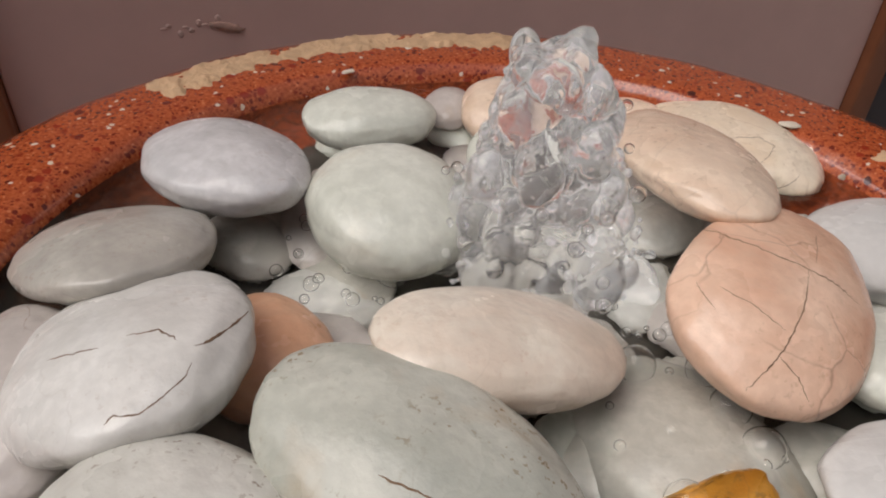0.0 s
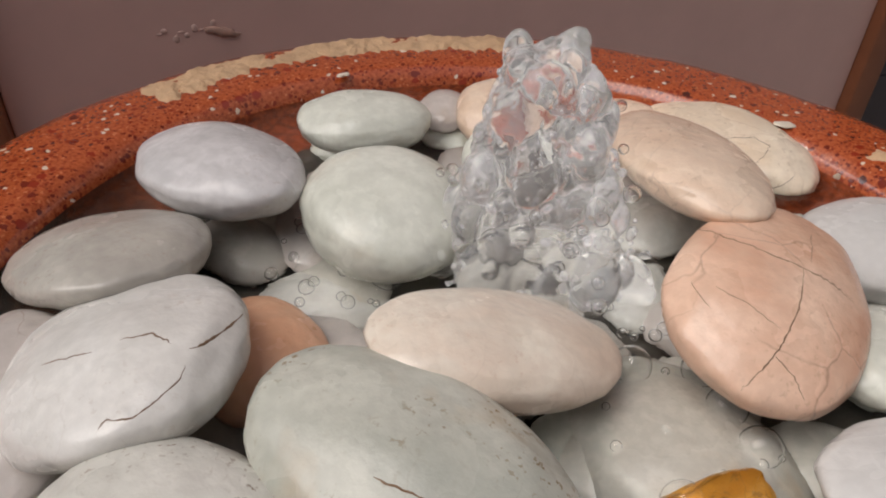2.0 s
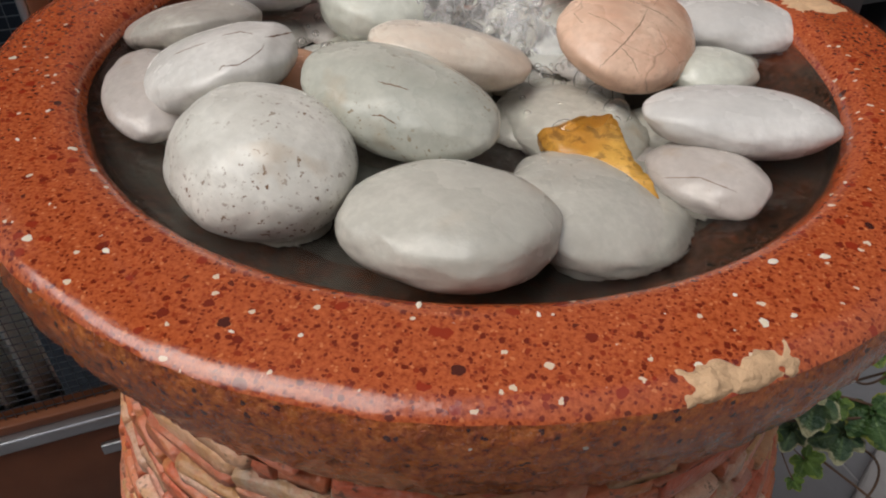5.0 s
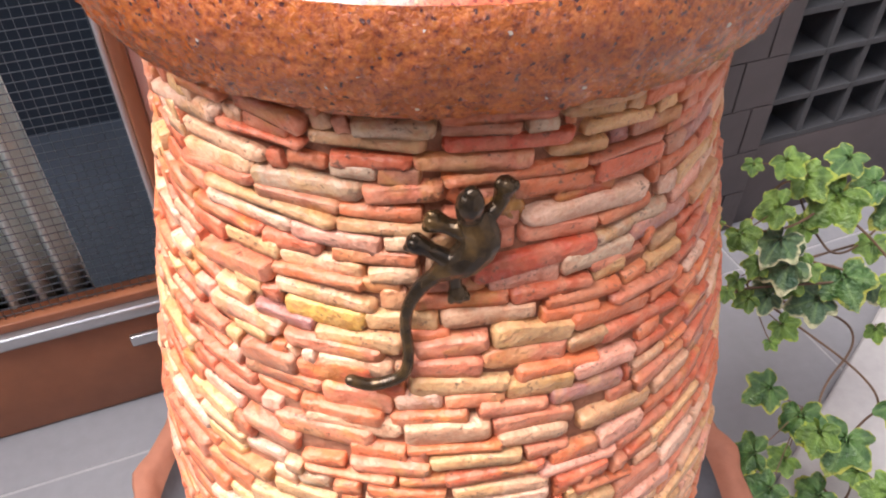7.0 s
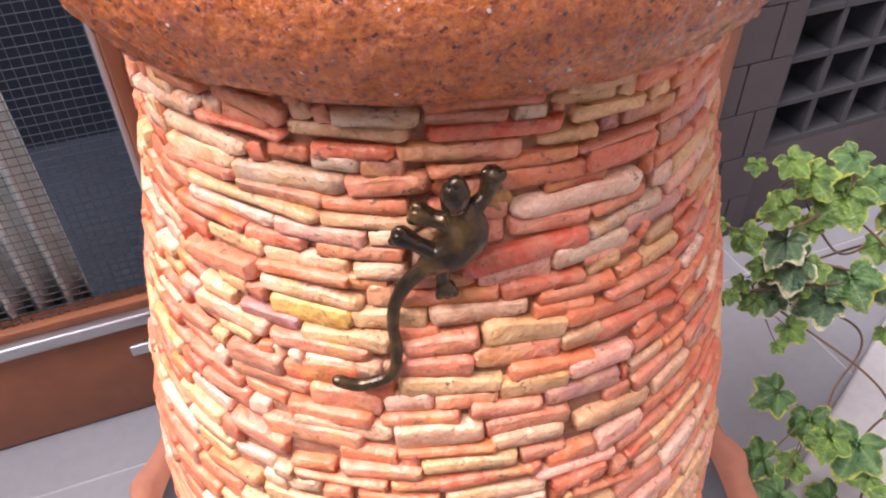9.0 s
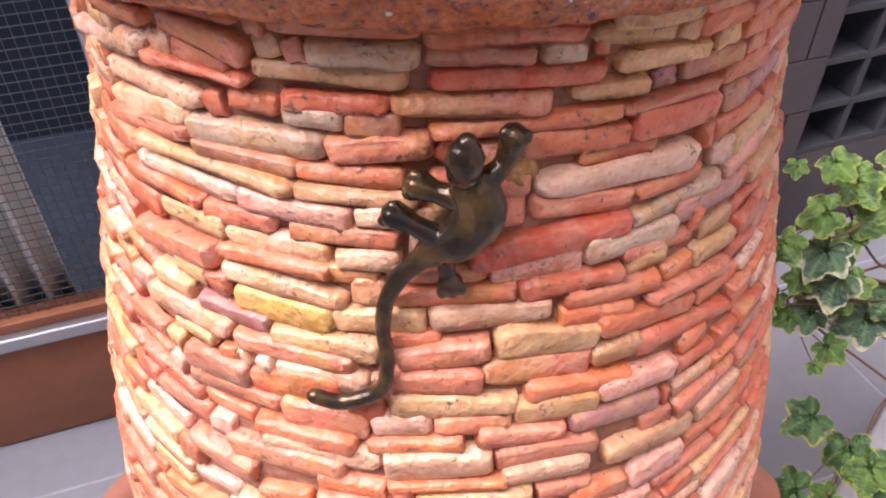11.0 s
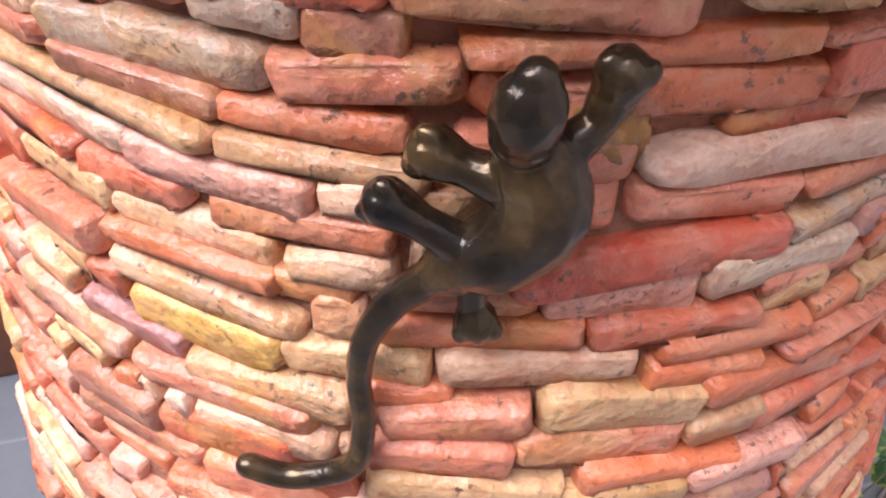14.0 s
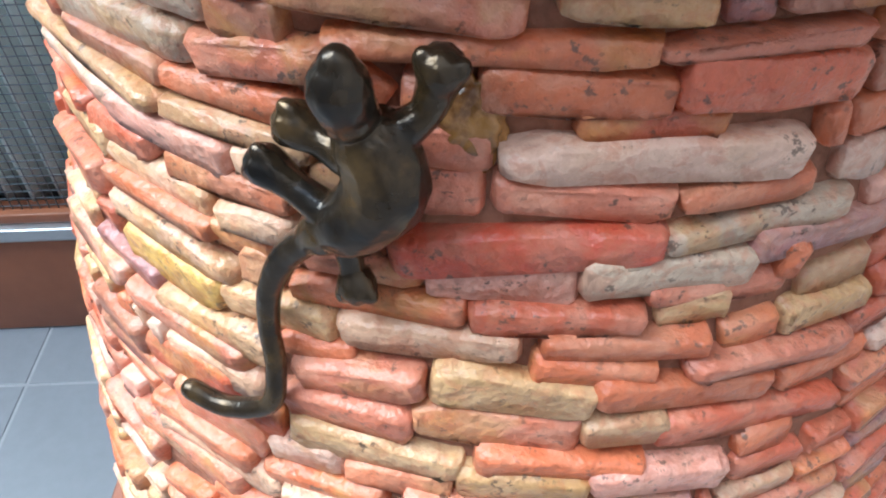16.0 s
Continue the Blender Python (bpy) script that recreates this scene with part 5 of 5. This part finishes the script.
# ---------------------------------------------------------------- ivy
def leaf_mat(name, dark, light, edge_tone, width):
    """Green blade with pale veins; the pale margin follows the blade's own outline, kept in its UV-like colour field."""
    k = Mat(name, 0.38)
    att = k.t.nodes.new("ShaderNodeAttribute")
    att.attribute_name = "margin"
    co = k.coords(True)
    green = k.ramp(k.noise(co, 2.2, 3.0), [(0.35, dark), (0.65, light)])
    f = k.math("ADD", att.outputs["Fac"], k.math("MULTIPLY", k.math("SUBTRACT", k.noise(co, 3.0, 3.0), 0.5), 0.6))
    rim = k.ramp(f, [(width, (0, 0, 0)), (width + 0.12, (1, 1, 1))])
    vein = k.t.nodes.new("ShaderNodeAttribute")
    vein.attribute_name = "vein"
    c = k.mix(k.math("MULTIPLY", vein.outputs["Fac"], 0.5), green, (0.22, 0.34, 0.12))
    k.colour(k.mix(rim, c, edge_tone))
    k.bump(k.noise(co, 9.0, 3.0), 0.02, 0.4)
    return k.m


LEAF = [leaf_mat("ivy_leaf_green", (0.034, 0.085, 0.012), (0.115, 0.205, 0.030), (0.24, 0.31, 0.04), 0.90),
        leaf_mat("ivy_leaf_yellow_edge", (0.020, 0.068, 0.018), (0.070, 0.150, 0.036), (0.30, 0.32, 0.05), 0.90),
        leaf_mat("ivy_leaf_cream_edge", (0.022, 0.062, 0.030), (0.070, 0.130, 0.058), (0.42, 0.42, 0.25), 0.86)]


def leaf_mesh(kind, seed):
    """Five-lobed ivy leaf of unit half-width, slightly cupped, with margin and vein fields."""
    r = random.Random(seed)
    tips = [(90, 1.12), (32, 0.98), (148, 0.98), (-28, 0.74), (208, 0.74)]
    n = 60
    bm = bmesh.new()
    ml = bm.verts.layers.float.new("margin")
    vl = bm.verts.layers.float.new("vein")
    rings = []
    for f in (0.12, 0.35, 0.58, 0.8, 0.92, 1.0):
        ring = []
        for i in range(n):
            a = 360 * i / n - 90
            rad = 0.0
            near = 180.0
            for t, l in tips:
                d = abs((a - t + 180) % 360 - 180)
                near = min(near, d)
                rad = max(rad, l * max(0.0, 1 - (d / 46.0) ** 1.05 * 0.50))
            notch = abs((a + 90 + 180) % 360 - 180)
            rad *= min(1.0, 0.25 + notch / 26.0)
            rad *= 1 + 0.05 * r.uniform(-1, 1) * f
            x, y = math.cos(radians(a)) * rad * f, math.sin(radians(a)) * rad * f
            z = -0.16 * (x * x + y * y) + 0.06 * math.cos(radians(a * 5)) * f + 0.10 * noise.noise(Vector((x * 1.5, y * 1.5, seed)))
            v = bm.verts.new((x, y, z))
            v[ml] = f
            v[vl] = max(0.0, 1 - near / 7.0) * (1 - f * 0.4)
            ring.append(v)
        rings.append(ring)
    bm.faces.new(rings[0])
    for a, b in zip(rings, rings[1:]):
        for i in range(n):
            bm.faces.new((a[i], a[(i + 1) % n], b[(i + 1) % n], b[i]))
    me = bpy.data.meshes.new("leaf")
    bm.to_mesh(me)
    bm.free()
    me.polygons.foreach_set("use_smooth", [True] * len(me.polygons))
    me.materials.append(LEAF[kind])
    return me


LEAVES = [[leaf_mesh(k, 10 * k + i) for i in range(4)] for k in range(3)]
ivy = tagged(new("ivy_plant"), "trailing variegated ivy with cream and yellow leaf edges", "plant")
M_STEM = plain("ivy_stem", (0.10, 0.055, 0.03), 0.6, var=0.3, scale=200.0)
leaf_rnd = random.Random(5)
leaf_at = []


def leaf(x, y, z, size, kind):
    ob = new("leaf", leaf_rnd.choice(LEAVES[kind]))
    ob.parent = ivy
    face = Vector((-0.35 + leaf_rnd.uniform(-0.3, 0.3), -0.55 + leaf_rnd.uniform(-0.3, 0.3), 0.65)).to_track_quat("Z", "Y").to_matrix().to_4x4()
    spin = Matrix.Rotation(radians(leaf_rnd.uniform(130, 250)), 4, "Z")
    ob.matrix_world = Matrix.Translation((x, y, z)) @ face @ spin @ Matrix.Scale(size * 1.18, 4)
    leaf_at.append(Vector((x, y, z)))


leaf(0.318, 0.281, 0.420, 0.0201, 0)
leaf(0.390, 0.310, 0.411, 0.0223, 1)
leaf(0.287, 0.281, 0.412, 0.0116, 0)
leaf(0.387, 0.290, 0.375, 0.0369, 0)
leaf(0.350, 0.296, 0.391, 0.0249, 0)
leaf(0.316, 0.247, 0.386, 0.0240, 0)
leaf(0.278, 0.224, 0.364, 0.0200, 0)
leaf(0.267, 0.267, 0.343, 0.0097, 0)
leaf(0.325, 0.239, 0.349, 0.0281, 2)
leaf(0.339, 0.227, 0.329, 0.0340, 2)
leaf(0.364, 0.287, 0.332, 0.0185, 0)
leaf(0.402, 0.239, 0.306, 0.0312, 1)
leaf(0.388, 0.238, 0.269, 0.0297, 2)
leaf(0.309, 0.232, 0.318, 0.0155, 0)
leaf(0.293, 0.227, 0.296, 0.0122, 0)
leaf(0.275, 0.196, 0.306, 0.0106, 0)
leaf(0.330, 0.224, 0.282, 0.0232, 2)
leaf(0.353, 0.218, 0.243, 0.0187, 0)
leaf(0.336, 0.191, 0.242, 0.0098, 0)
leaf(0.348, 0.172, 0.188, 0.0263, 1)
leaf(0.386, 0.158, 0.164, 0.0289, 1)
leaf(0.329, 0.103, 0.158, 0.0254, 1)
leaf(0.379, 0.130, 0.116, 0.0204, 0)
leaf(0.439, 0.147, 0.144, 0.0364, 1)
leaf(0.401, 0.136, 0.166, 0.0245, 0)
leaf(0.350, 0.083, 0.126, 0.0268, 1)
leaf(0.426, 0.117, 0.074, 0.0298, 1)
leaf(0.455, 0.124, 0.117, 0.0188, 0)
leaf(0.437, 0.251, 0.290, 0.0245, 2)
leaf(0.430, 0.318, 0.376, 0.0254, 1)
leaf(0.349, 0.239, 0.293, 0.0208, 0)
leaf(0.460, 0.234, 0.235, 0.0138, 0)
leaf(0.263, 0.203, 0.294, 0.0120, 0)
leaf(0.311, 0.225, 0.272, 0.0161, 0)
leaf(0.365, 0.238, 0.317, 0.0179, 0)
leaf(0.440, 0.285, 0.318, 0.0197, 0)
leaf(0.461, 0.309, 0.356, 0.0304, 1)
leaf(0.457, 0.227, 0.315, 0.0292, 0)
leaf(0.475, 0.158, 0.200, 0.0301, 1)
leaf(0.487, 0.106, 0.109, 0.0309, 0)
leaf(0.405, 0.100, 0.044, 0.0295, 1)
leaf(0.444, 0.084, 0.065, 0.0284, 0)


def stem(points, thick, name="stem"):
    cu = bpy.data.curves.new(name, "CURVE")
    cu.dimensions, cu.bevel_depth, cu.bevel_resolution = "3D", thick, 2
    sp = cu.splines.new("NURBS")
    sp.points.add(len(points) - 1)
    for p, c in zip(sp.points, points):
        p.co = (*c, 1)
    sp.use_endpoint_u, sp.order_u = True, 3
    cu.materials.append(M_STEM)
    ob = new(name, cu)
    ob.parent = ivy
    return ob


def low_run(x0, y0, z0, x1, y1, z1, sag, seed):
    pts = []
    for i in range(9):
        f = i / 8
        w = Vector((noise.noise(Vector((i * 0.7, seed, 0))), noise.noise(Vector((i * 0.7, seed, 5))), noise.noise(Vector((i * 0.7, seed, 9))))) * 0.012
        pts.append(Vector((x0, y0, z0)).lerp(Vector((x1, y1, z1)), f) - Vector((0, 0, sag * 4 * f * (1 - f))) + w)
    return pts


upper = sorted((p for p in leaf_at if p.z > 0.30), key=lambda p: -p.x)
lower = sorted((p for p in leaf_at if p.z <= 0.33), key=lambda p: -p.z)
back = Vector((0.01, 0.02, -0.012))
runs = [[p + back for p in upper[::4]], [p + back for p in upper[1::5]], [p + back for p in lower[::4]] + [Vector((0.45, 0.16, 0.031))],
        [p + back for p in lower[2::5]], [upper[0] + back, upper[0] + Vector((0.12, 0.05, 0.02)), upper[0] + Vector((0.25, 0.08, 0.03))]]
for i, run in enumerate(runs):
    stem(run, 0.0014)
for p in leaf_at:
    near = min((q for run in runs for q in run), key=lambda q: (q - p).length)
    mid = p.lerp(near, 0.5) - Vector((0, 0, 0.006))
    stem([p, mid, near], 0.0007, "petiole")

# ---------------------------------------------------------------- bubbles on the water
bm = bmesh.new()
bub = random.Random(8)
for cx, cy, n, s in ((0.052, -0.040, 3, 0.007), (0.047, -0.046, 3, 0.007), (0.056, -0.034, 3, 0.006), (-0.052, 0.002, 12, 0.012), (0.040, -0.004, 12, 0.010), (0.046, -0.030, 8, 0.012), (-0.064, 0.024, 8, 0.008)):
    for _ in range(n):
        r = bub.uniform(0.0008, 0.0026) if _ else 0.0052
        bmesh.ops.create_icosphere(bm, subdivisions=3, radius=r, matrix=Matrix.Translation((cx + bub.gauss(0, s), cy + bub.gauss(0, s), WATER + r * 0.3)))
for _ in range(18):      # drops round the jet
    a, f = bub.uniform(0, 6.283), bub.random()
    rr = 0.016 + 0.018 * (1 - f) + bub.random() * 0.006
    bmesh.ops.create_icosphere(bm, subdivisions=2, radius=bub.uniform(0.001, 0.0024), matrix=Matrix.Translation(JET + Vector((math.cos(a) * rr, math.sin(a) * rr, f * 0.05))))
bubbles = tagged(obj("water_bubbles", bm, water_mat("bubble_water", (1, 1, 1))), "clear bubbles floating round the jet", "bubbles", kind="stuff")
bubbles.visible_shadow = False
skin = bubbles.modifiers.new("skin", "SOLIDIFY")      # thin-walled bubbles, air inside
skin.thickness, skin.offset = 0.00025, -1.0
